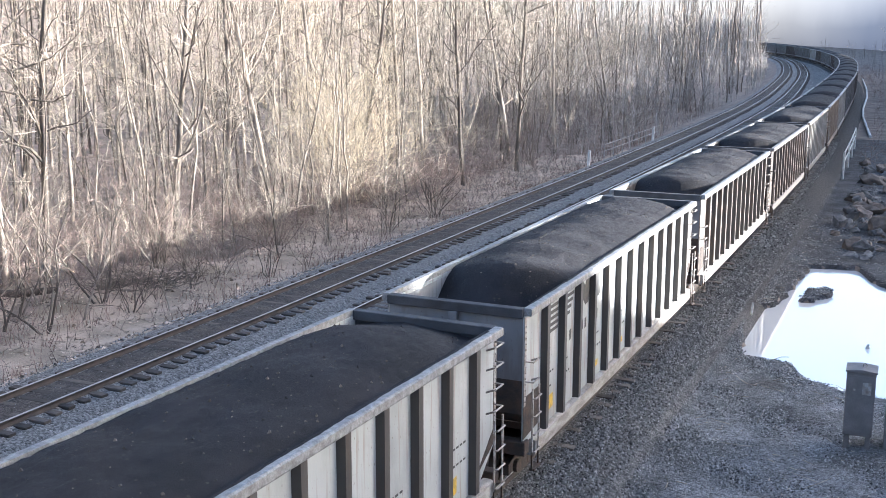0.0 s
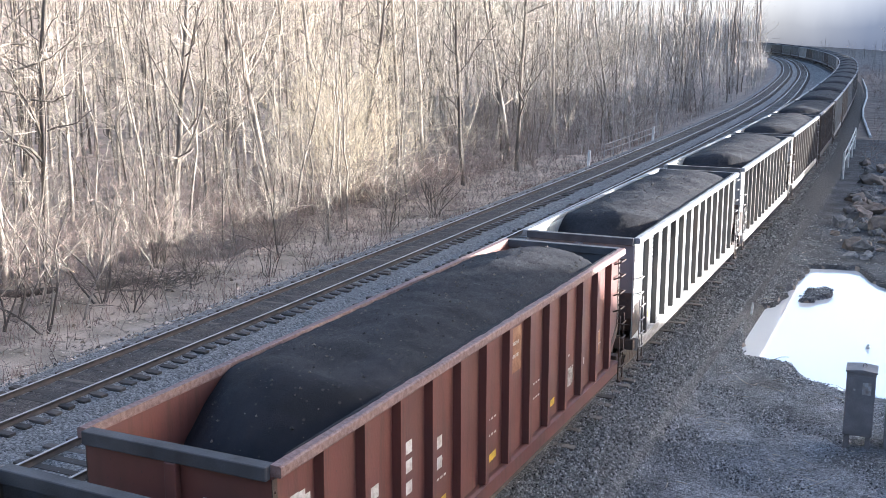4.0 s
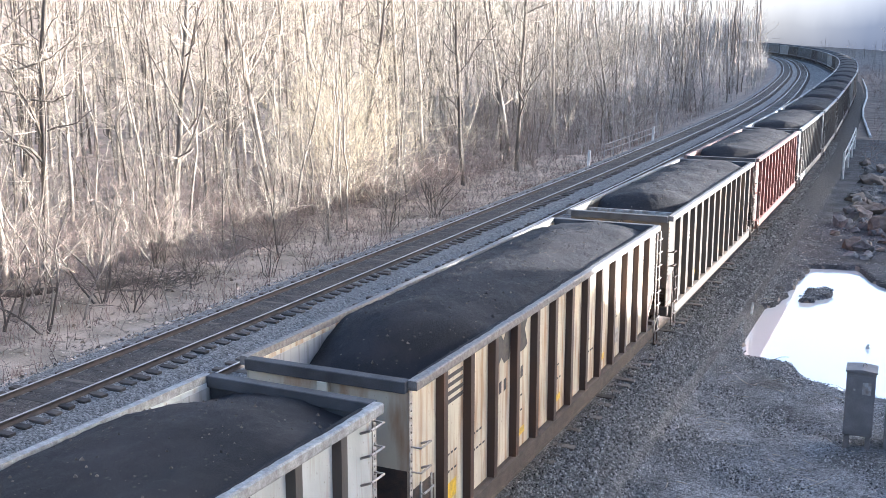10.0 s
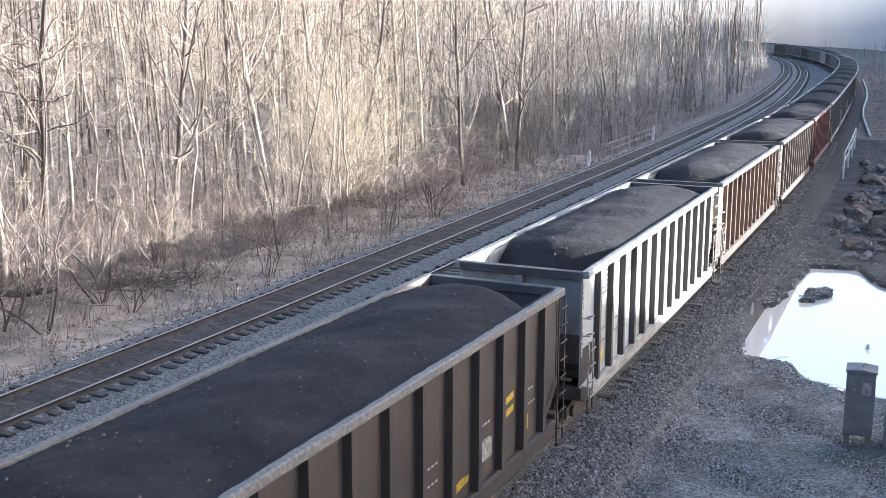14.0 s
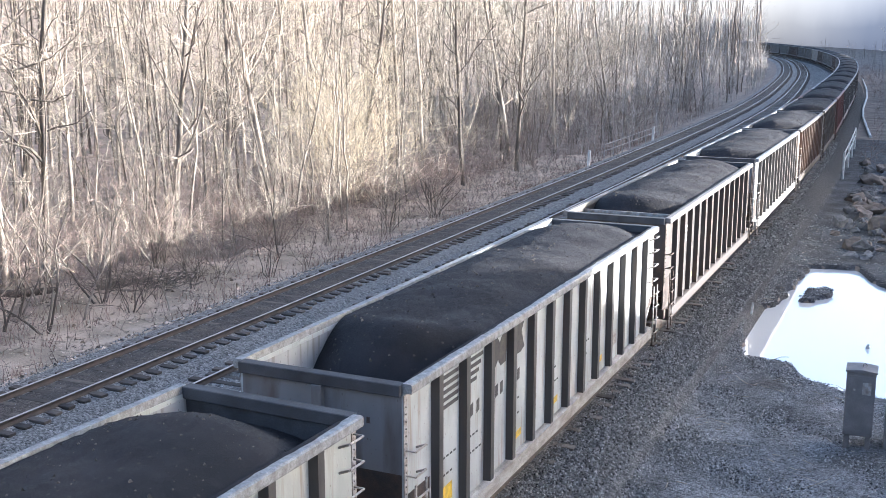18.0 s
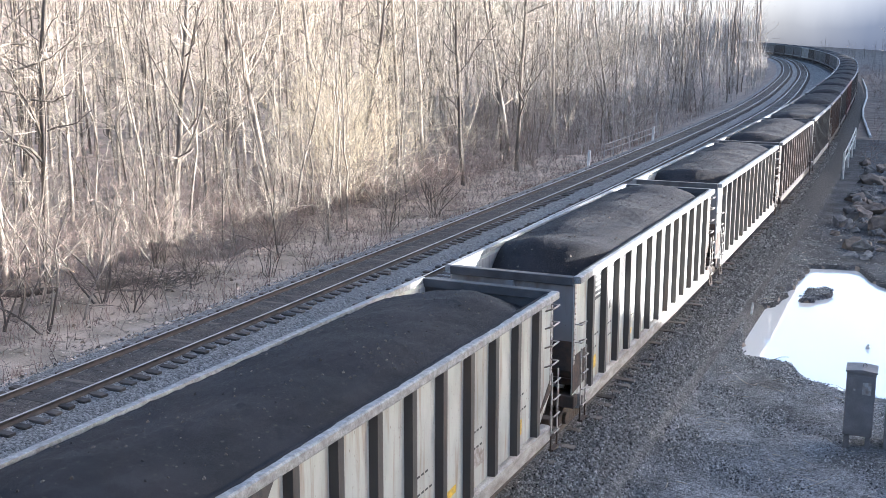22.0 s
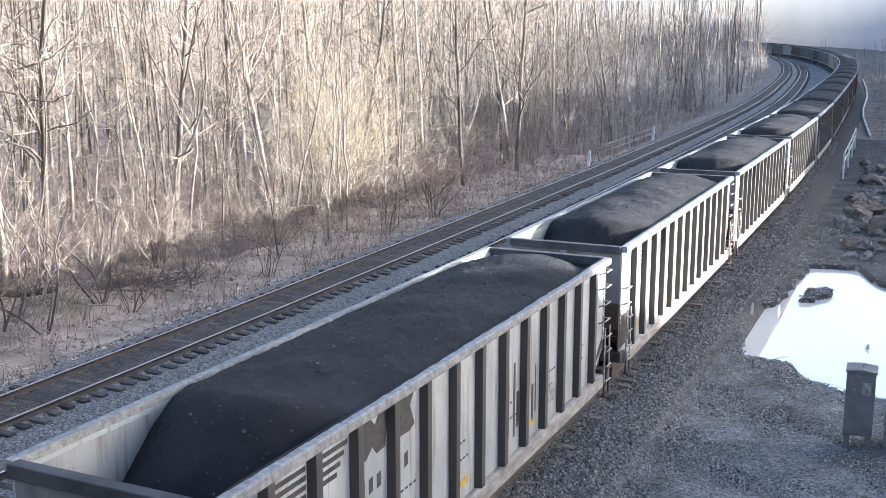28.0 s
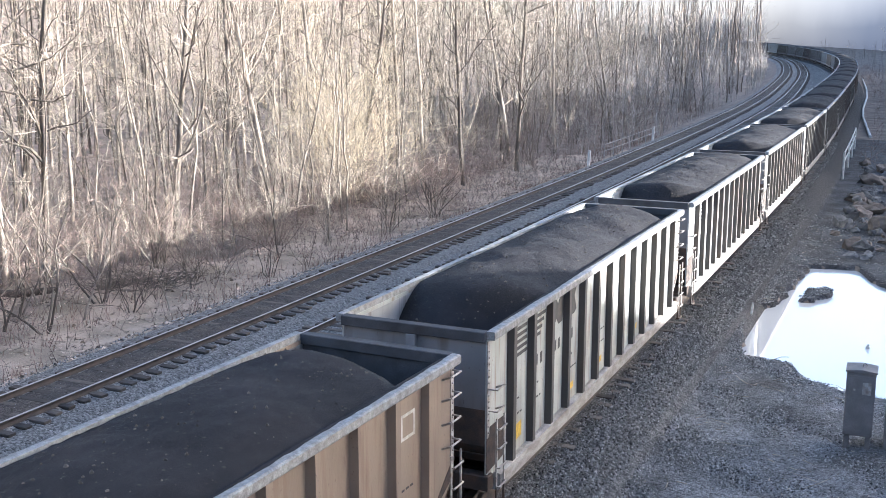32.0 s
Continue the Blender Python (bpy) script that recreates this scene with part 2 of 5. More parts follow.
# ---------------------------------------------------------------- mesh helpers
class Build:
    """Collects vertices and faces for one mesh."""

    def __init__(self):
        self.v, self.f = [], []

    def box(self, x0, x1, y0, y1, z0, z1):
        k = len(self.v)
        self.v += [(x, y, z) for z in (z0, z1) for y in (y0, y1) for x in (x0, x1)]
        self.f += [tuple(k + i for i in q) for q in ((0, 2, 3, 1), (4, 5, 7, 6), (0, 1, 5, 4), (2, 6, 7, 3), (0, 4, 6, 2), (1, 3, 7, 5))]
        return self

    def bar(self, p, q, r0, r1=None, n=5, cap=True):
        """A round bar from p to q, of radius r0 to r1."""
        p, q = Vector(p), Vector(q)
        r1 = r0 if r1 is None else r1
        d = (q - p).normalized()
        a = d.orthogonal().normalized()
        b = d.cross(a)
        k = len(self.v)
        for c, r in ((p, r0), (q, r1)):
            for i in range(n):
                w = math.tau * i / n
                self.v.append(tuple(c + a * (r * math.cos(w)) + b * (r * math.sin(w))))
        self.f += [(k + i, k + (i + 1) % n, k + n + (i + 1) % n, k + n + i) for i in range(n)]
        if cap:
            self.f += [tuple(k + i for i in reversed(range(n))), tuple(k + n + i for i in range(n))]
        return self

    def prism(self, outline, axis, a, b):
        """An outline of 2D points pushed along an axis from a to b."""
        k, n = len(self.v), len(outline)
        for w in (a, b):
            for u, v in outline:
                self.v.append({"x": (w, u, v), "y": (u, w, v), "z": (u, v, w)}[axis])
        self.f += [(k + i, k + (i + 1) % n, k + n + (i + 1) % n, k + n + i) for i in range(n)]
        self.f += [tuple(k + i for i in reversed(range(n))), tuple(k + n + i for i in range(n))]
        return self

    def mesh(self, name, bevel=0.0, smooth=False):
        me = bpy.data.meshes.new(name)
        me.from_pydata(self.v, [], self.f)
        bm = bmesh.new()
        bm.from_mesh(me)
        bmesh.ops.recalc_face_normals(bm, faces=bm.faces)
        if bevel:
            bmesh.ops.bevel(bm, geom=bm.edges[:], offset=bevel, segments=1, affect="EDGES")
        for f in bm.faces:
            f.smooth = smooth
        bm.to_mesh(me)
        bm.free()
        return me


def arrays_mesh(name, verts, faces, smooth=False):
    """A mesh from numpy arrays: verts (n, 3) and equal-sided faces (m, k)."""
    me = bpy.data.meshes.new(name)
    k = faces.shape[1]
    me.vertices.add(len(verts))
    me.vertices.foreach_set("co", np.ascontiguousarray(verts, dtype=np.float32).ravel())
    me.loops.add(faces.size)
    me.loops.foreach_set("vertex_index", np.ascontiguousarray(faces, dtype=np.int32).ravel())
    me.polygons.add(len(faces))
    me.polygons.foreach_set("loop_start", np.arange(0, faces.size, k, dtype=np.int32))
    if smooth:
        me.polygons.foreach_set("use_smooth", np.ones(len(faces), dtype=bool))
    me.update(calc_edges=True)
    me.validate()
    return me


def coat(ob, mat):
    """Gives one object its own material over a shared mesh."""
    if not ob.data.materials:
        ob.data.materials.append(mat)
    ob.material_slots[0].link = "OBJECT"
    ob.material_slots[0].material = mat
    return ob


def part(name, me, mat, parent=None, label="", at=None):
    ob = new(name, me)
    coat(ob, mat)
    if parent is not None:
        ob.parent = parent
    if at is not None:
        ob.matrix_basis = at
    if label:
        ob["label"] = label
    return ob


def thing(name, label, category, group="", kind="", at=None):
    ob = tagged(new(name), label, category, group, kind)
    if at is not None:
        ob.matrix_basis = at
    return ob


# ---------------------------------------------------------------- the line of the tracks
KNOTS = (-40, 0, 40, 80, 120, 160, 200, 250, 300, 350, 400, 500)
STEP = 0.5
RUN = np.arange(-200, 900, STEP)


def alignment(bends, x0, turn):
    """A line whose curvature runs through the knots; it starts beside the camera at x0 with that turn (radians)."""
    th = np.cumsum(np.interp(RUN, KNOTS, bends)) * STEP
    th = th - np.interp(0, RUN, th) + turn
    x, y = np.cumsum(-np.sin(th)) * STEP, np.cumsum(np.cos(th)) * STEP
    return x - np.interp(0, RUN, x) + x0, y - np.interp(0, RUN, y), th


K3 = (0.002014, 0.00206, 0.000114, 0.001004, -0.000104, 0.000564, 0.000417, 0.001263, 0.000822, 0.001636, 0.00215, 0.002098)
K1 = (0.001278, 0.001232, 0.000078, 0.000327, 0.00044, 0.001001, 0.000044, 0.000853, 0.000321, 0.001435, 0.002019, 0.002083)
LINE_3 = alignment(K3, -8.657, 0.0)
LINE_1 = alignment(K1, -20.266, 0.0229)


def rise(s):
    return 1.9e-5 * np.clip(np.asarray(s, float) - 60, 0, 500) ** 2


def on(line, s, o=0.0):
    """x, y, z of the rail top at s metres along a line, o metres to its right, and the turn there."""
    x, y, th = (np.interp(s, RUN, c) for c in line)
    return x + o * np.cos(th), y + o * np.sin(th), rise(s), th


def place(line, s, o=0.0, z=0.0):
    x, y, h, th = on(line, s, o)
    return pose(float(x), float(y), float(h) + z, 0, 0, math.degrees(float(th)))


def waves(x, y, size, seed):
    """Smooth uneven ground: a sum of slanted waves, about -1 to 1."""
    if seed not in WAVES:
        r = random.Random(seed)
        WAVES[seed] = [(r.uniform(0, math.tau), r.uniform(0, math.tau)) for _ in range(6)]
    out = 0.0
    for k, (a, b) in enumerate(WAVES[seed]):
        f = (1.0 + 0.45 * k) / size * math.tau
        out = out + np.sin(x * (f * math.cos(a)) + y * (f * math.sin(a)) + b) / (1 + 0.5 * k)
    return out / 2.5


WAVES = {}


def step(a, b, v):
    t = np.clip((v - a) / (b - a), 0, 1)
    return t * t * (3 - 2 * t)


def ridge(s):
    """Height of the wooded bank on the sun's side, mostly unseen and shaped for its shadow; through a gap in it the sun
    reaches the train.
    """
    crest = np.interp(s, (-60, 38.0, 47.5, 84, 97, 139, 183, 270, 400), (13.8, 13.8, 8.6, 8.6, 11.2, 17.5, 20.0, 13.0, 2.0))
    ragged = 1.3 * np.sin(s * 0.9) * np.sin(s * 0.37 + 1) + 0.9 * np.sin(s * 2.1)
    return crest + ragged * (step(84, 97, s) * (1 - step(200, 260, s)) + 0.55 * step(30, 38, s) * (1 - step(47, 52, s)))


def pool(x, y):
    """1 inside the puddle beside the track, 0 outside: a straight-sided hollow with ragged shores and a mud bank in it."""
    west = np.interp(y, (30.0, 33.0, 35.6, 38.7, 40.0, 40.8, 44.0, 47.6), (-5.9, -6.15, -6.7, -7.25, -7.2, -6.55, -6.5, -6.4))
    near = np.interp(x, (-7.0, -6.1, -5.5, -4.9, -4.3, -3.4, -2.0, 6.0), (33.3, 33.2, 33.4, 33.2, 32.3, 31.5, 31.0, 30.5))
    far = np.interp(x, (-6.6, -6.2, -4.5, -3.9, -3.0, 6.0), (48.2, 48.8, 49.0, 47.2, 45.6, 45.0))
    m = np.minimum(np.minimum(x - west, 0.6 * (y - near)), np.minimum(0.6 * (far - y), 7.0 - x))
    m = m + 0.10 * waves(x, y, 2.3, 3) + 0.09 * waves(x, y, 0.9, 5)
    bank = np.exp(-((x + 5.55) / 0.42) ** 2 - ((y - 43.4) / 1.0) ** 2) + 0.8 * np.exp(-((x + 5.1) / 0.30) ** 2 - ((y - 43.8) / 0.7) ** 2) + 0.6 * np.exp(-((x + 5.75) / 0.35) ** 2 - ((y - 42.2) / 0.35) ** 2)
    m = np.minimum(m, 0.5 - bank * (1 + 0.35 * waves(x, y, 0.8, 6)))
    return step(-0.12, 0.14, m)


def lie(s, o):
    """Height of the ground at s along the train's line and o to its right."""
    x, y, z, _ = on(LINE_3, s, o)
    h = -0.60 - 0.9 * step(-14.2, -17.5, o) + 0.04 * waves(x, y, 3.0, 1)
    h = h + 0.22 * waves(x, y, 7.0, 2) * step(-16, -20, o)
    h = h - 0.32 * step(2.2, 2.9, o) + 42 * step(-48, -170, o) * (1 - 0.35 * step(150, 260, s)) * (1 - 0.95 * step(300, 400, s))
    wide = 27 + 9 * step(85, 115, s)
    h = h + ridge(s) * step(11 + 3 * step(85, 115, s), 14 + wide, o) + 0.04 * waves(x, y, 4.0, 8) * step(4, 7, o)
    # unseen hill behind the camera, added to keep sky light off the wagon ends
    h = h + 24 * step(-12, -40, s) * (step(-15, -24, o) + step(5, 12, o))
    h = h - 0.42 * pool(x, y)
    return x, y, z + h


def ground_at(s, o):
    return tuple(float(c) for c in lie(s, o))


def build_ground():
    s = np.concatenate([np.arange(-200, -20, 15), np.arange(-20, 28, 0.6), np.arange(28, 52, 0.35), np.arange(52, 60, 0.6), np.arange(60, 84, 1.5), np.arange(84, 130, 0.7), np.arange(130, 420, 5), np.arange(420, 900, 16)])
    o = np.concatenate([np.linspace(-430, -80, 18), np.arange(-76, -22, 3), np.arange(-22, -13, 0.75), np.arange(-13, 2, 1.5), np.arange(2, 6.4, 0.25), np.arange(6.4, 13, 0.4), np.arange(13, 45, 2.5), np.linspace(50, 420, 10)])
    so, oo = np.meshgrid(s, o, indexing="ij")
    x, y, z = lie(so, oo)
    n, m = so.shape
    i = np.arange(n * m).reshape(n, m)
    f = np.stack([i[:-1, :-1], i[1:, :-1], i[1:, 1:], i[:-1, 1:]], -1).reshape(-1, 4)[:, ::-1]
    g = part("ground", arrays_mesh("ground", np.stack([x, y, z], -1).reshape(-1, 3), f, True), EARTH)
    tagged(g, "brown leaf-strewn earth with a gravel verge beside the tracks", "ground", kind="structure")


def build_yard():
    """Trodden gravel on the sun's side of the train, down into the puddle."""
    s = np.concatenate([np.arange(-10, 28, 0.6), np.arange(28, 52, 0.2), np.arange(52, 60, 0.6), np.arange(60, 112, 1.5)])
    o = np.concatenate([np.arange(2.4, 7.6, 0.13), np.arange(7.6, 12.0, 0.4)])
    so, oo = np.meshgrid(s, o, indexing="ij")
    x, y, z = lie(so, oo)
    n, m = so.shape
    i = np.arange(n * m).reshape(n, m)
    f = np.stack([i[:-1, :-1], i[1:, :-1], i[1:, 1:], i[:-1, 1:]], -1).reshape(-1, 4)[:, ::-1]
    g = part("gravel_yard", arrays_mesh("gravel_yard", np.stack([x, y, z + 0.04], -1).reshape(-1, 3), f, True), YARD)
    tagged(g, "grey trodden gravel and dirt beside the train", "gravel", kind="structure")


def build_leaf_carpet():
    """Dead leaves lying thick on the open strip between the track and the wood."""
    s = np.arange(8, 96, 0.6)
    o = np.arange(-30, -13.4, 0.55)
    so, oo = np.meshgrid(s, o, indexing="ij")
    x, y, z = lie(so, oo)
    edge = np.minimum(np.minimum(-14.6 - oo, oo + 27.5 - 0.05 * (so - 30)), np.minimum(so - 9.5, 93 - so)) + 0.9 * waves(x, y, 3.2, 12) + 0.4 * waves(x, y, 1.3, 13)
    z = z - 0.12 + 0.155 * step(-0.6, 0.6, edge)
    n, m = so.shape
    i = np.arange(n * m).reshape(n, m)
    f = np.stack([i[:-1, :-1], i[1:, :-1], i[1:, 1:], i[:-1, 1:]], -1).reshape(-1, 4)[:, ::-1]
    g = part("leaf_carpet", arrays_mesh("leaf_carpet", np.stack([x, y, z], -1).reshape(-1, 3), f, True), LEAFBED)
    tagged(g, "pale carpet of dead leaves between track and wood", "leaves", kind="structure")


def sweep(line, outline, s):
    """An open cross-section of (o, z) points drawn along a line."""
    v = []
    for o, h in outline:
        x, y, z, _ = on(line, s, o)
        v.append(np.stack([x, y, z + h], -1))
    v = np.stack(v, 1)
    n, m = v.shape[:2]
    i = np.arange(n * m).reshape(n, m)
    f = np.stack([i[:-1, :-1], i[1:, :-1], i[1:, 1:], i[:-1, 1:]], -1).reshape(-1, 4)
    return v.reshape(-1, 3), f[:, ::-1]


def swept(name, line, outline, s, mat, parent=None, close=False, label=""):
    v, f = sweep(line, outline + ([outline[0]] if close else []), s)
    return part(name, arrays_mesh(name, v, f), mat, parent, label)


STATIONS = np.concatenate([np.arange(-60, 150, 2.0), np.arange(150, 700, 5.0)])
TRACKS = (("railway_track_far", LINE_1, 0.0, -10, 160), ("railway_track_middle", LINE_1, 3.803, -10, 160), ("railway_track_train", LINE_3, 0.0, -10, 160))


def tie_mesh():
    return Build().box(-1.3, 1.3, -0.115, 0.115, -0.31, -0.155).mesh("tie", 0.012)


def build_tracks():
    tie = tie_mesh()
    for k, (name, line, off, s0, s1) in enumerate(TRACKS):
        t = tagged(new(name), "railway track of steel rails on weathered wooden ties", "railway track", kind="structure")
        for side in (-1, 1):
            c = off + side * 0.7525
            web = [(c - 0.07, -0.16), (c - 0.07, -0.148), (c - 0.012, -0.12), (c - 0.012, -0.045), (c - 0.036, -0.03), (c - 0.036, -0.006), (c + 0.036, -0.006), (c + 0.036, -0.03), (c + 0.012, -0.045), (c + 0.012, -0.12), (c + 0.07, -0.148), (c + 0.07, -0.16)]
            rail = swept("rail", line, web, STATIONS, RAIL_WEB, t)
            swept("running_surface", line, [(c - 0.034, -0.006), (c - 0.03, 0.0), (c + 0.03, 0.0), (c + 0.034, -0.006)], STATIONS, RAIL_HEAD, rail, label="bright worn top of the rail")
        r = random.Random(40 + k)
        s, n, rest = 6.0, 0, Build()
        while s < 420:
            j = pose(off + r.uniform(-0.13, 0.10), 0, r.uniform(-0.045, 0.03) if k == 2 else r.uniform(-0.012, 0.012), 0, r.uniform(-0.6, 0.6), r.uniform(-2.2, 2.2))
            m = place(line, s) @ j
            if n < 290:
                part("tie", tie, PALE_TIE if k == 2 else TIE, t, at=m)
            else:
                q = len(rest.v)
                rest.box(-1.3, 1.3, -0.115, 0.115, -0.31, -0.155)
                rest.v[q:] = [tuple(m @ Vector(w)) for w in rest.v[q:]]
            n += 1
            s += 0.53 + r.uniform(-0.03, 0.03)
        part("distant_ties", rest.mesh("distant_ties"), TIE, t)["kind"] = "stuff"
        w, top, low = 1.75, -0.140 if k == 2 else -0.168, 0.03 if k == 2 else 0.05
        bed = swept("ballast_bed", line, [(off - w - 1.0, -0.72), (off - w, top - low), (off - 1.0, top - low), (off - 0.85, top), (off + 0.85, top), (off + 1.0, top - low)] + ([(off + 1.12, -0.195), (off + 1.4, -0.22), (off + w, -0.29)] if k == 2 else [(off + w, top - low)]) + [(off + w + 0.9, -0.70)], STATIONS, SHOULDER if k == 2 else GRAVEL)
        tagged(bed, "grey crushed stone ballast under the track", "ballast", kind="structure")
    for off in (0.0,):
        dirt = swept("fouled_ballast", LINE_1, [(off - 0.7, -0.19), (off - 0.62, -0.157), (off, -0.15), (off + 0.62, -0.157), (off + 0.7, -0.19)], STATIONS, FOULED)
        tagged(dirt, "dark dirt-fouled ballast between the rails", "ballast", kind="structure")
    middle = swept("gravel_verge", LINE_3, [(-9.5, -0.56), (-6, -0.5), (-3, -0.48), (-1.8, -0.3), (0.0, -0.3)], STATIONS, GRAVEL)
    tagged(middle, "pale grey gravel spread between the tracks", "gravel", kind="structure")
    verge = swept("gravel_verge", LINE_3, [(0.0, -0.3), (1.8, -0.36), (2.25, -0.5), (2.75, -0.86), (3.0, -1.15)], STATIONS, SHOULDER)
    tagged(verge, "grey gravel shoulder beside the track", "gravel", kind="structure")


def scatter_stones():
    """Loose ballast on the beds and verges, thickest close to the camera."""
    r = np.random.RandomState(11)
    base = np.array([(1, 0, -0.5), (0, 1, -0.5), (-1, 0, -0.5), (0, -1, -0.5), (0.25, 0.1, 0.8)], float)
    tri = np.array([(0, 1, 4), (1, 2, 4), (2, 3, 4), (3, 0, 4)])
    vs, fs, k = [], [], 0
    for line, lo, hi, z0, n, s0, s1, size in (
            (LINE_3, 0.95, 5.2, -0.40, 52000, 14, 48, 0.034), (LINE_3, 1.0, 4.8, -0.42, 14000, 48, 100, 0.05),
            (LINE_1, -3.0, 5.6, -0.2, 34000, 10, 52, 0.036), (LINE_1, -2.6, 5.6, -0.2, 12000, 52, 110, 0.055), (LINE_3, 2.5, 9.5, -0.62, 46000, 14, 50, 0.032)):
        s = s0 + (s1 - s0) * r.rand(n) ** 1.3
        o = r.uniform(lo, hi, n)
        if line is LINE_1:
            d = np.minimum(np.abs(o), np.abs(o - 3.803))
            h = np.interp(d, [0.85, 1.0, 1.75, 2.7], [-0.172, -0.215, -0.24, -0.66])
            h = np.maximum(h, -0.60)
            keep = ~((np.abs(np.abs(o) - 0.7525) < 0.09) | (np.abs(np.abs(o - 3.803) - 0.7525) < 0.09))
        else:
            h = np.interp(o, [0, 1.0, 1.12, 1.8, 2.25, 2.75, 3.0, 12], [-0.16, -0.15, -0.155, -0.25, -0.45, -0.85, -0.88, -0.88])
            keep = (o > 0.95) & ((s < 40 + 5 * np.sin(o * 3)) | ((s < 62) & (r.rand(n) < 0.4)) | (o < 1.7))
        x, y, z, _ = on(line, s, o)
        keep &= pool(x, y) < 0.25
        x, y, z, h = x[keep], y[keep], z[keep], h[keep]
        m = len(x)
        q = base[None] * (size * r.uniform(0.45, 1.25, (m, 1, 1))) * r.uniform(0.6, 1.25, (m, 5, 1))
        a = r.uniform(0, math.tau, m)
        b = r.uniform(-0.8, 0.8, m)
        ca, sa, cb, sb = np.cos(a), np.sin(a), np.cos(b), np.sin(b)
        q = np.stack([q[..., 0] * ca[:, None] - q[..., 1] * sa[:, None], q[..., 0] * sa[:, None] + q[..., 1] * ca[:, None], q[..., 2]], -1)
        q = np.stack([q[..., 0], q[..., 1] * cb[:, None] - q[..., 2] * sb[:, None], q[..., 1] * sb[:, None] + q[..., 2] * cb[:, None]], -1)
        q += np.stack([x, y, z + h], -1)[:, None]
        vs.append(q.reshape(-1, 3))
        fs.append((tri[None] + (k + 5 * np.arange(m))[:, None, None]).reshape(-1, 3))
        k += 5 * m
    ob = part("ballast_stones", arrays_mesh("ballast_stones", np.concatenate(vs), np.concatenate(fs)), STONE)
    tagged(ob, "loose grey crushed stones around the tracks", "gravel", kind="stuff")


# ---------------------------------------------------------------- coal wagons
HALF, WIDE, TOP, SILL = 7.467, 1.587, 3.862, 1.12
CACHE = {}


def shared(key, make):
    if key not in CACHE:
        CACHE[key] = make()
    return CACHE[key]


RIBS = [-HALF + 1.05 + k * (2 * HALF - 2.1) / 12 for k in range(13)]


def heap(seed, low_rear, low_front, crown, ny, nx):
    """The load: a long mound between the walls, sloping down to both ends."""
    r = np.random.RandomState(seed)
    y = np.linspace(-HALF + 0.08, HALF - 0.08, ny)
    x = np.linspace(-1.40, 1.40, nx)
    yy, xx = np.meshgrid(y, x, indexing="ij")
    a, b = yy - y[0], y[-1] - yy
    bow = 0.5 * (xx / 1.4) ** 2
    h = crown * (1 - (xx / 1.4) ** 2) + 0.07 * waves(yy + seed, xx, 5.0, seed) * (1 - (xx / 1.4) ** 4)
    h = h - low_rear * (1 - step(0.1, 2.7, a - bow)) - low_front * (1 - step(-0.2, 1.5, b - bow))
    h = h + 0.035 * waves(xx, yy, 2.6, seed + 3) * (1 - (xx / 1.4) ** 4) + r.normal(0, 0.008, xx.shape)
    z = np.minimum(TOP - 0.04 + h, TOP - 0.02 + 0.42 * (1.42 - np.abs(xx)))
    i = np.arange(ny * nx).reshape(ny, nx)
    f = np.stack([i[:-1, :-1], i[:-1, 1:], i[1:, 1:], i[1:, :-1]], -1).reshape(-1, 4)
    return arrays_mesh("coal_load", np.stack([xx, yy, z], -1).reshape(-1, 3), f[:, ::-1], True), (x, y, z)


def lumps(seed, surface):
    r = random.Random(seed)
    x, y, z = surface
    b = Build()
    for k in range(1000):
        j, i = r.randrange(2, len(y) - 2), r.randrange(2, len(x) - 2)
        c = Vector((x[i], y[j], z[j, i]))
        s = 0.009 + 0.034 * r.random() ** 6
        q = len(b.v)
        b.v += [tuple(c + Vector(w) * s * r.uniform(0.6, 1.2)) for w in ((1, 0, 0), (0, 1, 0), (-1, 0, 0), (0, -1, 0), (0, 0, 1), (0, 0, -1))]
        b.f += [(q + m, q + (m + 1) % 4, q + 4) for m in range(4)] + [(q + (m + 1) % 4, q + m, q + 5) for m in range(4)]
    return b.mesh("coal_rubble")


def spill(seed, side):
    """Coal lying on a top chord, with a ragged outer edge."""
    y = np.linspace(-HALF + 0.35, HALF - 0.35, 240)
    w = 0.055 + 0.035 * waves(y, 0 * y + seed, 2.6, 300 + seed % 5) + 0.03 * waves(y, 0 * y + seed, 0.6, 310 + seed % 7)
    w = np.clip(0.5 * w * np.clip((y + HALF) / 3.0, 0, 1), 0.003, 0.08)
    one = np.zeros_like(y)
    rows = [np.stack([side * (one + 1.36), y, one + TOP - 0.06], -1), np.stack([side * (one + 1.41), y, one + TOP + 0.012], -1), np.stack([side * (1.43 + 0.5 * w), y, one + TOP + 0.008], -1), np.stack([side * (1.435 + w), y, one + TOP + 0.001], -1)]
    v = np.stack(rows, 1)
    n, m = v.shape[:2]
    i = np.arange(n * m).reshape(n, m)
    f = np.stack([i[:-1, :-1], i[1:, :-1], i[1:, 1:], i[:-1, 1:]], -1).reshape(-1, 4)
    return arrays_mesh("coal_spill", v.reshape(-1, 3), f if side < 0 else f[:, ::-1])


def side_outline():
    """One side sheet, cut up at both bottom corners above the trucks."""
    return [(-HALF, TOP - 0.12), (-HALF, SILL + 0.1), (-HALF + 0.2, SILL), (HALF - 0.75, SILL), (HALF, 1.75), (HALF, TOP - 0.12)]


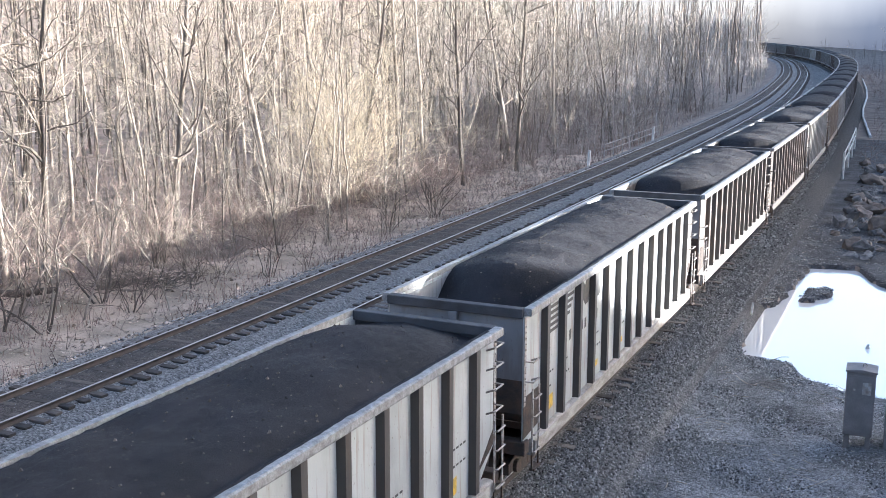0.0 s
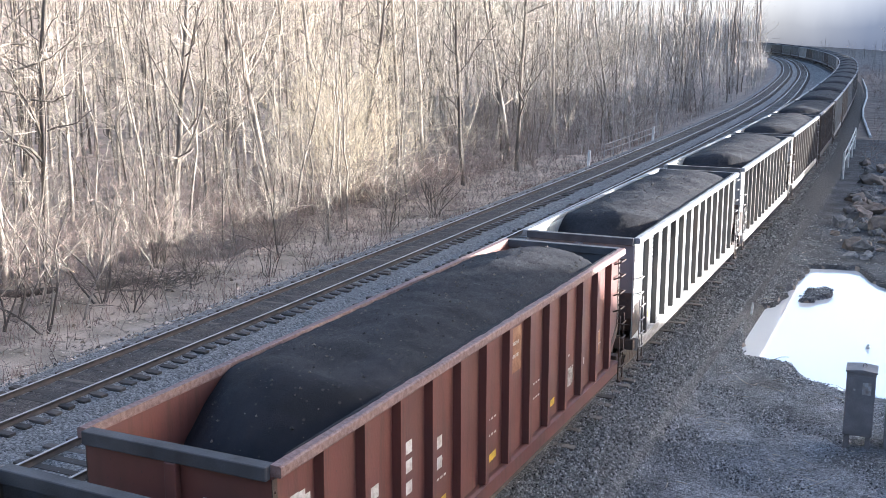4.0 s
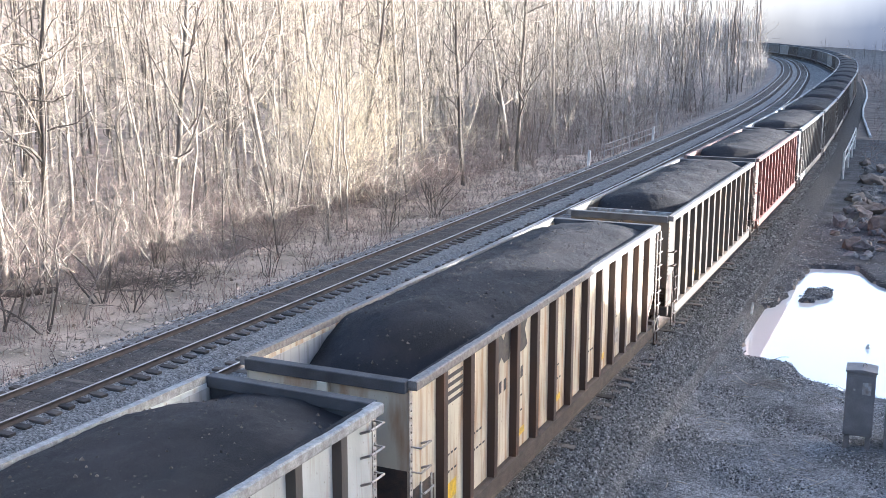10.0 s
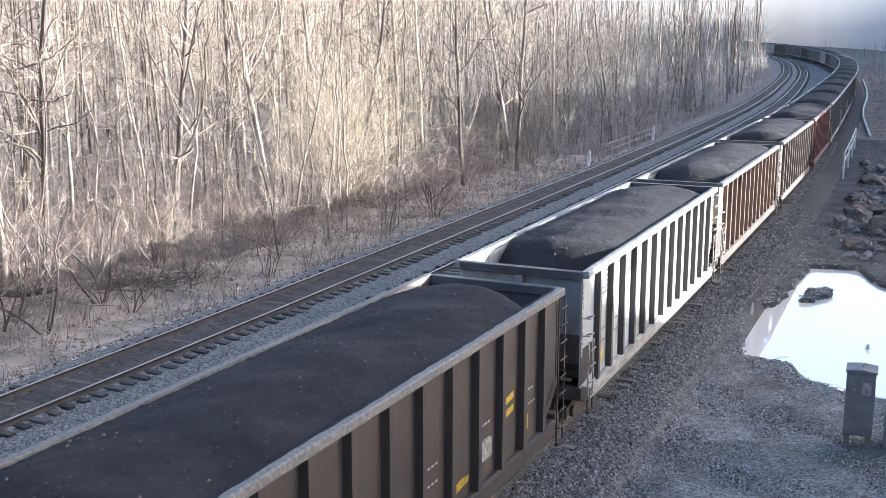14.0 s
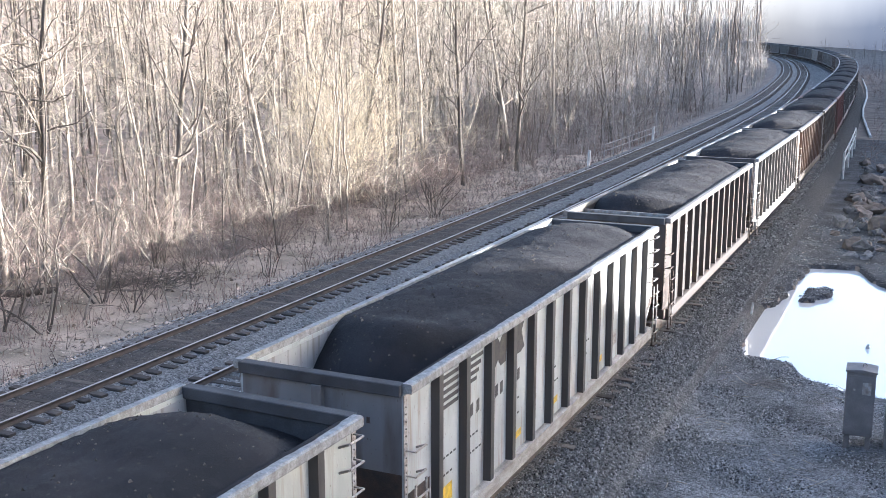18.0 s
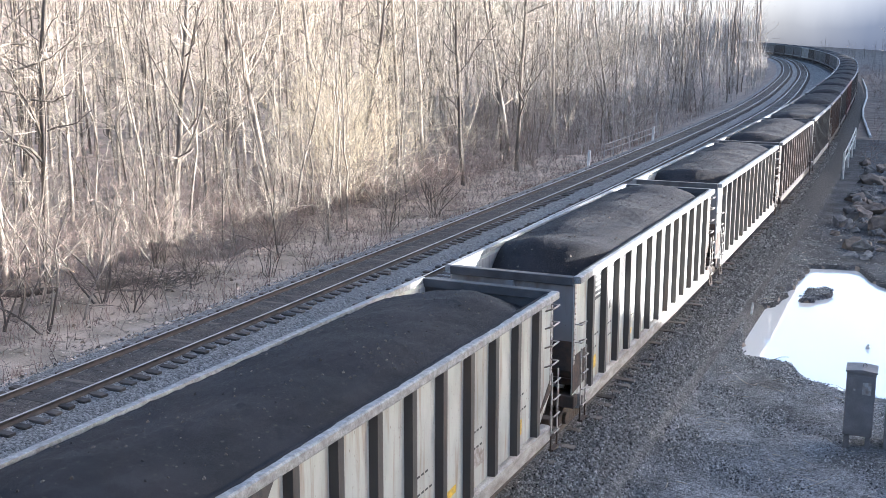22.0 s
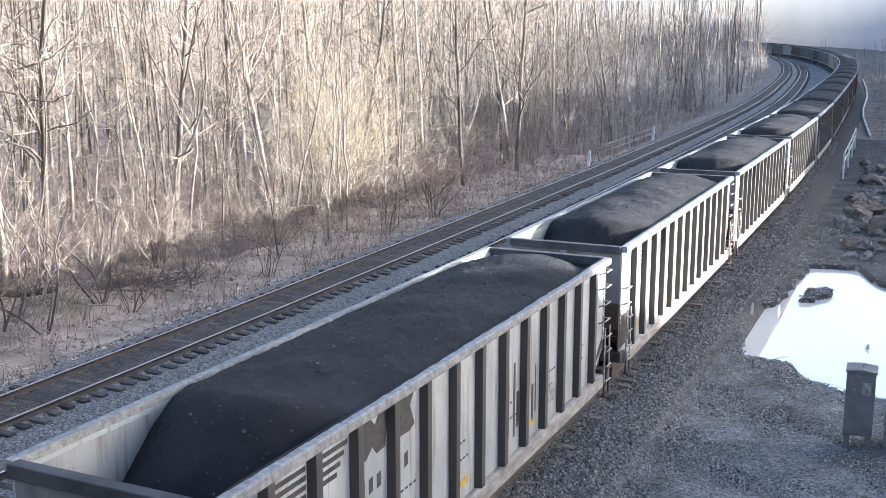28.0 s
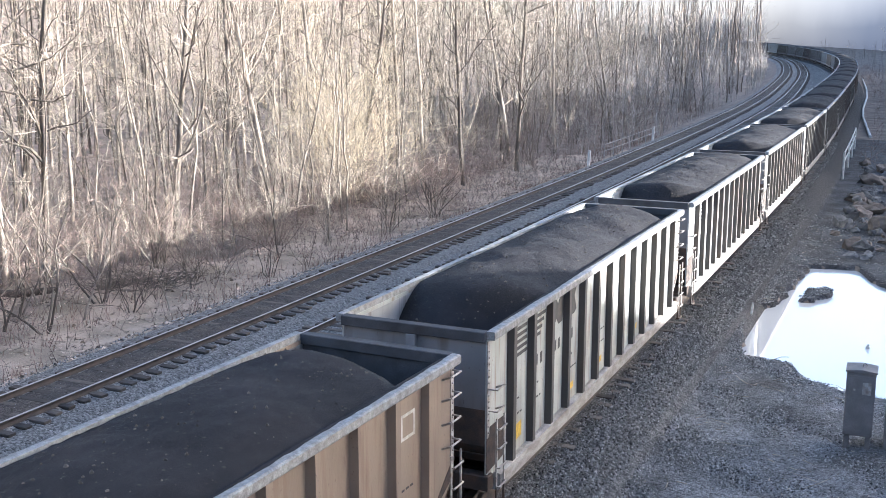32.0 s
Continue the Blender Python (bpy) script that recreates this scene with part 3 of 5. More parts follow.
def wheelset():
    b = Build()
    b.bar((-0.95, 0, 0), (0.95, 0, 0), 0.075, n=8)
    for s in (-1, 1):
        c = s * 0.735
        b.bar((c - 0.065, 0, 0), (c + 0.065, 0, 0), 0.42, n=20)
        b.bar((c - s * 0.095, 0, 0), (c - s * 0.06, 0, 0), 0.455, n=20)
        b.bar((c + s * 0.05, 0, 0), (c + s * 0.13, 0, 0), 0.14, n=10)
        for k in range(6):
            w = math.tau * k / 6
            b.bar((c + s * 0.07, 0.16 * math.cos(w), 0.16 * math.sin(w)), (c + s * 0.07, 0.34 * math.cos(w), 0.34 * math.sin(w)), 0.03, n=4)
    return b.mesh("wheelset")


def truck_frame():
    b = Build()
    b.prism([(-1.25, 0.36), (-1.25, 0.58), (-0.95, 0.66), (-0.45, 0.80), (0.45, 0.80), (0.95, 0.66), (1.25, 0.58), (1.25, 0.36), (0.95, 0.36), (0.42, 0.22), (-0.42, 0.22), (-0.95, 0.36)], "x", -0.09, 0.09)
    for k in (-1, 0, 1):
        b.bar((0.03, k * 0.16, 0.26), (0.03, k * 0.16, 0.62), 0.07, n=8)
    for k in (-1, 1):
        b.bar((0.05, k * 0.89, 0.46), (0.17, k * 0.89, 0.46), 0.14, n=10)
    return b.mesh("side_frame", 0.01)


def ladder(side, end, rungs, width=0.36):
    """Side ladder at a corner: two stiles and round rungs. side and end are -1 or 1."""
    x = side * (WIDE + 0.03)
    y0 = end * (HALF - 0.06)
    y1 = y0 - end * width
    return x, y0, y1, [1.0 + k * 0.36 for k in range(rungs)]


def wagon(index, paint, ribs_paint, seed, detail, brace=False, mark="stripes", label="", rear=1.7, front=0.75):
    p = PAINTS[paint]
    car = thing("coal_wagon", label, "freight wagon", "coal wagons of the train")
    body = part("body", shared("underfloor", lambda: Build().box(-1.36, 1.36, -HALF + 0.3, HALF - 0.3, 1.5, 1.62).mesh("body")), STEEL_DARK, car, "dark steel floor")
    for s in (-1, 1):
        me = shared(("side", s), lambda: Build().prism(side_outline(), "x", s * 1.415, s * 1.445).mesh("side_sheet"))
        part("side_sheet", me, p, car)
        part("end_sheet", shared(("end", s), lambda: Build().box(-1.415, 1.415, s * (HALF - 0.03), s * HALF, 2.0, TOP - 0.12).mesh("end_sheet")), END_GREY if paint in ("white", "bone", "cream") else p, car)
        part("side_chord", shared(("chord", s), lambda: Build().prism([(s * 1.43, TOP - 0.15), (s * (WIDE - 0.01), TOP - 0.15), (s * WIDE, TOP - 0.13), (s * WIDE, TOP - 0.02), (s * (WIDE - 0.03), TOP), (s * 1.43, TOP)], "y", -HALF, HALF).mesh("side_chord")), RED_DUST if paint == "red" else RIM_DUST if paint in ("black", "brown", "rusty") else CHORD_GREY if paint in ("white", "bone", "cream", "tan") else p, car, "dusty top chord")
        part("end_chord", shared(("endchord", s), lambda: Build().box(-1.43, 1.43, s * (HALF - 0.10), s * (HALF + 0.10), TOP - 0.19, TOP - 0.005).mesh("end_chord", 0.012)), GRIME, car, "coal-stained end chord")
        part("side_sill", shared(("sill", s), lambda: Build().prism([(s * 1.38, SILL - 0.31), (s * 1.54, SILL - 0.31), (s * 1.582, SILL - 0.27), (s * 1.582, SILL), (s * 1.52, SILL + 0.026), (s * 1.38, SILL + 0.026)], "y", -HALF + 0.35, HALF - 0.35).mesh("side_sill")), SILL_RUST if paint in ("white", "bone", "cream") else RAIL_WEB if paint == "rusty" else p, car, "dust-covered sill")
        part("lower_end_sheet", shared(("lowend", s), lambda: Build().prism([(s * (HALF + 0.003), 2.42), (s * (HALF + 0.003), 1.75), (s * (HALF - 0.25), 1.35), (s * (HALF - 0.29), 1.35), (s * (HALF - 0.04), 2.42)], "x", -1.412, 1.412).mesh("lower_end_sheet")), STEEL_DARK, car, "black-painted lower end")
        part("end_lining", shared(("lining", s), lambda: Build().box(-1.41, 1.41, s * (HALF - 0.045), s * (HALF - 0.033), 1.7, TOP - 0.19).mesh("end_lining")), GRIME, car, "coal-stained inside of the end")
        part("end_sill", shared(("endsill", s), lambda: Build().box(-1.5, 1.5, s * (HALF - 0.2), s * (HALF + 0.05), 0.92, 1.2).mesh("end_sill", 0.015)), STEEL_DARK, car)
        part("coupler", shared(("coupler", s), lambda: Build().box(-0.12, 0.12, s * HALF, s * (HALF + 0.62), 0.74, 1.0).box(-0.2, 0.2, s * (HALF + 0.45), s * (HALF + 0.75), 0.70, 1.02).mesh("coupler", 0.03)), STEEL_DARK, car)
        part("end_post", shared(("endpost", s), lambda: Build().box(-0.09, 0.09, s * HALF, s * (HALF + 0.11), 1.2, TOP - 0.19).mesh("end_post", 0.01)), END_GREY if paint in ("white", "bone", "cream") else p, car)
        part("slope_plate", shared(("slope", s), lambda: Build().prism([(s * HALF, 1.58), (s * (HALF - 0.04), 1.58), (s * (HALF - 2.0), 0.9), (s * (HALF - 1.96), 0.86)], "x", -1.36, 1.36).mesh("slope_plate")), STEEL_DARK, car)
        truck = part("truck", shared("bolster", lambda: Build().box(-1.0, 1.0, -0.2, 0.2, 0.42, 0.78).mesh("truck", 0.02)), STEEL_DARK, car, at=pose(0, s * (HALF - 1.45), 0))
        for e in (-1, 1):
            part("side_frame", shared("frame", truck_frame), STEEL_DARK, truck, at=pose(e * 1.0, 0, 0))
            w = part("wheelset", shared("wheels", wheelset), RAIL_WEB, truck, at=pose(0, e * 0.89, 0.455))
            if -13 <= index <= 0:
                ROLLING.append((w, e * 0.89))
    part("center_sill", shared("center", lambda: Build().box(-0.2, 0.2, -HALF + 0.1, HALF - 0.1, 0.72, 1.2).mesh("center_sill", 0.02)), STEEL_DARK, car)
    part("bottom_tub", shared("tub", lambda: Build().prism([(-1.4, 1.5), (-1.4, 1.1), (-1.1, 0.62), (-0.35, 0.5), (0.35, 0.5), (1.1, 0.62), (1.4, 1.1), (1.4, 1.5)], "y", -HALF + 2.7, HALF - 2.7).mesh("bottom_tub")), STEEL_DARK, car)
    # ribs
    for s in (-1, 1):
        one = shared(("rib", s), lambda: Build().prism([(s * 1.445, -0.10), (s * 1.578, -0.075), (s * 1.578, 0.075), (s * 1.445, 0.10)], "z", SILL + 0.03, TOP - 0.15).mesh("rib"))
        if detail:
            for y in RIBS:
                part("rib", one, ribs_paint, car, at=pose(0, y, 0))
        else:
            def row():
                b = Build()
                for y in RIBS:
                    b.prism([(s * 1.445, y - 0.10), (s * 1.578, y - 0.075), (s * 1.578, y + 0.075), (s * 1.445, y + 0.10)], "z", SILL + 0.03, TOP - 0.15)
                return b.mesh("distant_ribs")
            part("distant_ribs", shared(("ribs", s), row), ribs_paint, car)["kind"] = "stuff"
    me, surface = heap(seed, rear, front, 0.24, 110 if detail else 44, 30 if detail else 12)
    load = part("coal_load", me, COAL, car, "heaped black coal")
    if detail:
        part("coal_rubble", lumps(seed, surface), LUMP, load, "scattered larger lumps")["kind"] = "stuff"
    if detail:
        part("coal_spill", spill(seed, 1), COAL, load, "coal dust spilt on the rim")
    if detail and paint in ("white", "bone", "tan", "rusty"):
        for s in (-1, 1):
            part("side_lining", shared(("sidelining", s), lambda: Build().box(min(s * 1.40, s * 1.412), max(s * 1.40, s * 1.412), -HALF + 0.05, HALF - 0.05, 1.7, TOP - 0.19).mesh("side_lining")), END_GREY if paint == "tan" else LINING, car, "coal-dusted inside wall")
    if brace:
        for y in (-HALF + 1.55,):
            part("cross_brace", shared("brace", lambda: Build().box(-1.415, 1.415, -0.03, 0.03, TOP - 0.36, TOP - 0.14).mesh("cross_brace", 0.01)), STEEL_PALE, car, at=pose(0, y, 0))
    if detail:
        fittings(car, paint, mark, seed)
    return car


def dots(a, b, count, z, x0, x1):
    """A short row of stencilled dashes on one panel."""
    line = Build()
    for j in range(count):
        line.prism([(a + (b - a) * u, w) for u, w in ((0.18 + 0.13 * j, z), (0.26 + 0.13 * j, z), (0.26 + 0.13 * j, z + 0.035), (0.18 + 0.13 * j, z + 0.035))], "x", x0, x1)
    return line.mesh("stencil_line")


def lettering(text, size):
    """Flat painted letters as a mesh, centred, facing +z."""
    c = bpy.data.curves.new("painted_word", "FONT")
    c.body, c.size, c.align_x, c.extrude, c.resolution_u = text, size, "CENTER", 0.001, 2
    ob = bpy.data.objects.new("painted_word", c)
    me = bpy.data.meshes.new_from_object(ob)
    bpy.data.objects.remove(ob)
    return me


def rivets(side, end):
    """A corner angle with a row of rivet heads."""
    y0, y1 = sorted((end * (HALF + 0.004), end * (HALF - 0.10)))
    x0, x1 = sorted((side * 1.446, side * 1.458))
    b = Build().box(x0, x1, y0, y1, 1.9, TOP - 0.19)
    for k in range(14):
        z = 2.0 + 0.115 * k
        b.bar((side * 1.456, end * (HALF - 0.05), z), (side * 1.478, end * (HALF - 0.05), z), 0.022, 0.014, n=6)
    return b.mesh("corner_post")


# the emblem's two plain dark shapes: share of a panel's width, and height
EMBLEM_BLOCK = ((0.10, 3.06), (0.22, 3.36), (0.12, 3.60), (0.45, 3.64), (0.58, 3.50), (0.70, 3.64), (0.94, 3.66), (0.86, 3.08), (0.62, 3.06), (0.50, 3.20), (0.34, 3.06))
EMBLEM_CURL = ((0.14, 3.06), (0.10, 3.24), (0.30, 3.36), (0.14, 3.60), (0.32, 3.67), (0.76, 3.67), (0.60, 3.45), (0.74, 3.12), (0.58, 3.05))


def fittings(car, paint, mark, seed):
    """Ladders, grab irons and markings of a wagon that passes close by."""
    metal = STEEL_PALE if paint in ("white", "bone", "cream", "rusty", "tan") else STEEL_DARK
    for side, end in ((1, -1), (1, 1), (-1, -1), (-1, 1)):
        full = paint in ("rusty", "black", "brown")
        x, y0, y1, zs = ladder(side, end, 4 if end < 0 else 8 if full else 4)
        high = zs[-1] + 0.2
        lad = part("ladder", shared(("stiles", side, end, full), lambda: Build().box(x - 0.012, x + 0.012, y0 - 0.022, y0 + 0.022, 0.95, high).box(x - 0.012, x + 0.012, y1 - 0.022, y1 + 0.022, 0.95, high).mesh("ladder")), metal, car)
        for z in zs:
            part("rung", shared(("rung", side, end), lambda: Build().bar((x + side * 0.05, y0, 0), (x + side * 0.05, y1, 0), 0.018, n=5).bar((x + side * 0.05, y0, 0), (x, y0, 0), 0.016, n=4).bar((x + side * 0.05, y1, 0), (x, y1, 0), 0.016, n=4).mesh("rung")), metal, lad, at=pose(0, 0, z))
        for z in (2.4, 2.8) if end < 0 else () if full else (2.44, 2.84, 3.24, 3.6):
            part("grab_iron", shared(("grab", side, end), lambda: Build().bar((x, y0, 0), (x, y1, 0), 0.018, n=5).bar((x, y0, 0), (x - side * 0.16, y0, 0), 0.016, n=4).bar((x, y1, 0), (x - side * 0.17, y1, -0.07), 0.022, n=4).mesh("grab_iron")), metal, car, at=pose(0, 0, z))
        part("footboard", shared(("foot", side, end), lambda: Build().box(x - 0.05, x + 0.05, min(y0, y1), max(y0, y1), 0.62, 0.66).box(x - 0.015, x + 0.015, y0 - 0.02, y0 + 0.02, 0.62, 1.0).box(x - 0.015, x + 0.015, y1 - 0.02, y1 + 0.02, 0.62, 1.0).mesh("footboard")), STEEL_DARK, car)
        part("corner_patch", shared(("patch", side, end), lambda: Build().prism([(end * (HALF + 0.003), 1.76 if end > 0 else 1.24), (end * (HALF + 0.003), 2.08), (end * (HALF - 0.88), 2.08 if end < 0 else 1.32), (end * (HALF - 0.88), 1.32)][: 4 if end < 0 else 3], "x", side * 1.446, side * 1.452).mesh("corner_patch")), STEEL_DARK, car, "black-painted lower corner")
    for side in (1, -1):
        for end in (1, -1):
            part("corner_post", shared(("corner", side, end), lambda: rivets(side, end)), metal, car, "riveted corner angle")
    r = random.Random(seed)
    panel = [(-HALF, RIBS[0])] + list(zip(RIBS[:-1], RIBS[1:])) + [(RIBS[-1], HALF)]
    for side in (1, -1):
        order = panel if side > 0 else [(b, a) for a, b in reversed(panel)]
        x0, x1 = (1.446, 1.45) if side > 0 else (-1.45, -1.446)

        def mark_bar(name, k, u0, u1, z0, z1, mat, slant=0.0):
            a, b = order[k]
            ya, yb = a + (b - a) * u0, a + (b - a) * u1
            key = (name, side, k, u0, u1, z0, z1, slant)
            part(name, shared(key, lambda: Build().prism([(ya, z0), (yb, z0 + slant), (yb, z1 + slant), (ya, z1)], "x", x0, x1).mesh(name)), mat, car)

        ink = CHALK if paint in ("black", "brown", "red") else INK
        def mark_shape(name, k, points, mat):
            a, b = order[k]
            part(name, shared((name, side, k), lambda: Build().prism([(a + (b - a) * u, z) for u, z in points], "x", x0, x1).mesh(name)), mat, car)

        if mark == "stripes":
            for j in range(5):
                mark_bar("marking_stripe", 1, 0.20 + 0.03 * j, 0.88, 3.50 - 0.125 * j, 3.57 - 0.125 * j, ink, 0.0)
            for j in range(4):
                mark_bar("marking_stripe", 2, 0.12, 0.86 - 0.09 * j, 3.50 - 0.125 * j, 3.57 - 0.125 * j, ink, 0.0)
            mark_shape("emblem_block", 3, EMBLEM_BLOCK, ink)
            mark_shape("emblem_curl", 4, EMBLEM_CURL, ink)
            for k, us in ((2, (0.35, 0.6)), (3, (0.18, 0.40, 0.62)), (4, (0.18, 0.42))):
                for u in us:
                    mark_bar("number_bar", k, u, u + 0.11, 2.52, 2.74, ink, 0.02)
        elif mark == "words":
            for j in range(4):
                mark_bar("marking_stripe", 1, 0.20 + 0.03 * j, 0.88, 3.46 - 0.14 * j, 3.53 - 0.14 * j, ink, 0.0)
            mark_shape("emblem_block", 3, EMBLEM_BLOCK, ink)
            mark_shape("emblem_curl", 4, EMBLEM_CURL, ink)
            for k, us in ((3, (0.18, 0.40, 0.62)), (4, (0.18, 0.42))):
                for u in us:
                    mark_bar("number_bar", k, u, u + 0.11, 2.52, 2.74, ink, 0.02)
            a, b = order[12]
            for word, z in (("TOP", 2.98), ("GON", 2.62)):
                part("painted_word", shared(("word", word), lambda: lettering(word, 0.36)), ink, car, at=pose(side * 1.449, (a + b) / 2 + 0.1 * side, z, 90, 0, 90 * side))
        elif mark == "square":
            for u0, u1, z0, z1 in ((0.28, 0.72, 3.32, 3.37), (0.28, 0.72, 2.96, 3.01), (0.28, 0.34, 3.01, 3.32), (0.66, 0.72, 3.01, 3.32)):
                mark_bar("square_outline_bar", 12, u0, u1, z0, z1, CHALK)
        elif mark == "ring":
            for j in range(9):
                w = math.radians(35 + 36 * j * 0.9)
                mark_bar("emblem_block", 0, 0.5 + 0.26 * math.cos(w) - 0.09, 0.5 + 0.26 * math.cos(w) + 0.09, 3.0 + 0.24 * math.sin(w) - 0.06, 3.0 + 0.24 * math.sin(w) + 0.06, CHALK)
            for k in (2, 3, 4):
                for z in (2.05, 2.4, 2.7)[: 2 + k % 2]:
                    mark_bar("number_bar", k, 0.25, 0.5, z, z + 0.2, CHALK)
            mark_bar("faded_placard", 7, 0.14, 0.80, 2.72, 3.58, PLACARD)
            for z in (3.0, 3.25):
                mark_bar("number_bar", 7, 0.3, 0.66, z, z + 0.07, CHALK)
            mark_bar("faded_placard", 12, 0.25, 0.6, 1.62, 2.2, PLACARD)
            for u0, u1, z0, z1 in ((0.2, 0.62, 1.84, 1.88), (0.2, 0.62, 1.48, 1.52), (0.2, 0.26, 1.52, 1.84), (0.56, 0.62, 1.52, 1.84)):
                mark_bar("square_outline_bar", 10, u0, u1, z0, z1, CHALK)
            mark_bar("number_bar", 11, 0.2, 0.5, 1.7, 1.85, CHALK)
        elif mark == "plate":
            mark_bar("number_plate_ground", 4, 0.14, 0.70, 1.92, 2.86, CHALK)
            for u in (0.2, 0.36, 0.52):
                part("number_bar", shared(("platebar", side, u), lambda: Build().box(min(side * 1.4505, side * 1.453), max(side * 1.4505, side * 1.453), *sorted((order[4][0] + (order[4][1] - order[4][0]) * u, order[4][0] + (order[4][1] - order[4][0]) * (u + 0.1))), 1.98, 2.24).mesh("number_bar")), INK, car)
            for k in (3, 7, 9):
                mark_bar("reflector_strip", k, 0.3, 0.8, 1.34, 1.46, YELLOW, 0.05)
            for j in range(4):
                mark_bar("marking_stripe", 1, 0.2, 0.6, 2.80 + 0.14 * j, 2.86 + 0.14 * j, STEEL_PALE)
            for z in (1.95, 2.2):
                mark_bar("reflector_strip", 11, 0.2, 0.72, z, z + 0.13, YELLOW, 0.06)
            for j in range(4):
                mark_bar("marking_stripe", 2, 0.12, 0.85, 2.72 + 0.14 * j, 2.78 + 0.14 * j, STEEL_PALE)
        if seed in (89, 90):
            for k, u, z0, z1 in ((8, 0.35, 1.5, 2.5), (8, 0.6, 1.45, 2.9), (8, 0.75, 1.6, 2.3), (9, 0.3, 1.5, 2.75), (9, 0.5, 1.45, 2.2), (9, 0.68, 1.6, 2.55)):
                mark_bar("spilt_paint_streak", k, u, u + r.uniform(0.04, 0.11), z0, z1, INK)
        for k in (1, 4, 6, 9, 12):
            mark_bar("reflector_strip", k, 0.25, 0.65 - 0.2 * (k == 12), 1.36, 1.50 + 0.16 * (k in (1, 12)), YELLOW, 0.03)
        for k in (1, 2, 4, 6, 8, 10, 12):
            for z in (1.86, 2.16):
                count = r.choice((3, 4, 5))
                a, b = order[k]
                part("stencil_line", shared(("dots", side, k, z, count), lambda: dots(a, b, count, z, x0, x1)), ink, car)["kind"] = "stuff"
        mark_bar("data_plate", 10, 0.3, 0.75, 1.5, 1.85, STEEL_PALE)
    for j in range(5):
        part("end_number_bar", shared(("endnum", j), lambda: Build().box(0.42 + 0.10 * j, 0.475 + 0.10 * j, -HALF - 0.006, -HALF - 0.001, 3.16, 3.26).mesh("end_number_bar")), CHALK if paint in ("black", "brown", "red") else STEEL_DARK, car)


ROLLING = []
TRAIN = []


def s_of(index, t):
    """Where the middle of a wagon stands on the line at t seconds."""
    return 25.764 + 6.0703 * t + 0.0004 * t * t + 16.3406 * index - 0.0032 * max(0.0, t - 21.0) ** 2 + NUDGE.get(index, 0.0)


NUDGE = {-5: 0.2, -4: -0.2}
ORDER = {
    -13: ("tan", "tan-brown coal wagon with dark ribs, heaped with coal", "square"),
    -12: ("bone", "dirty white coal wagon with black emblem, heaped with coal", "stripes"),
    -11: ("white", "dirty white coal wagon with black streaks and emblem, heaped with coal", "stripes"),
    -10: ("bone", "stained white coal wagon with black emblem, heaped with coal", "stripes"),
    -9: ("bone", "dusty white coal wagon with black emblem, heaped with coal", "stripes"),
    -8: ("bone", "grimy white coal wagon with black emblem, heaped with coal", "stripes"),
    -7: ("white", "dull white coal wagon with black emblem, heaped with coal", "stripes"),
    -6: ("brown", "dark brown coal wagon with a cross brace, heaped with coal", "plate"),
    -5: ("white", "clean white coal wagon with black emblem, heaped with coal", "stripes"),
    -4: ("rusty", "rust-streaked white coal wagon with faded emblem, heaped with coal", "words"),
    -3: ("black", "faded black coal wagon with a cross brace, heaped with coal", "plate"),
    -2: ("red", "oxide red coal wagon with white ring emblem, heaped with coal", "ring"),
    -1: ("white", "white coal wagon with black ribs and emblem, heaped with coal", "stripes"),
    0: ("white", "white coal wagon with black ribs and emblem, heaped with coal", "stripes"),
    1: ("cream", "cream and rust coal wagon with brown ribs, heaped with coal", "stripes"),
    2: ("brown", "dark brown coal wagon heaped with coal", "plate"),
    3: ("grey", "grey coal wagon heaped with coal", "plain"),
    4: ("tan", "tan coal wagon heaped with coal", "plain"),
}


# how far the load falls away at the trailing and leading end
REAR = {-4: 0.95, -5: 1.25, -1: 1.5, -3: 1.3, -6: 1.2}
FRONT = {-1: 0.3, -2: 1.2, -3: 0.35, -4: 0.2, -5: 0.35, -6: 0.75, -7: 0.3, -8: 0.6, -9: 0.55, -10: 0.5, -11: 0.3, -12: 0.55, -13: 1.1}


def build_train():
    for i in range(-13, 27):
        far = i > 4
        paint, label, mark = ORDER.get(i, (("slate", "brown", "slate", "slate", "black", "grey", "slate")[i % 7], "coal wagon heaped with coal, far along the train", "plain"))
        car = wagon(i, paint, RUST_RIB if paint == "rusty" else RIB_PAINT if paint in ("white", "bone", "cream") else PAINTS[paint], 100 + i, i <= 4, brace=i in (-3, -6), mark=mark, label=label, rear=REAR.get(i, 1.55), front=FRONT.get(i, 0.4))
        TRAIN.append((car, i))


RUST_RIB = wagon_paint("rusty_rib_paint", (0.062, 0.038, 0.028), (0.10, 0.05, 0.03), 0.5)
LINING = wagon_paint("coal_dusted_lining", (0.36, 0.365, 0.36), (0.15, 0.13, 0.115), 0.35)
RIB_PAINT = wagon_paint("grimy_rib_paint", (0.07, 0.065, 0.06), (0.085, 0.06, 0.045), 0.3)


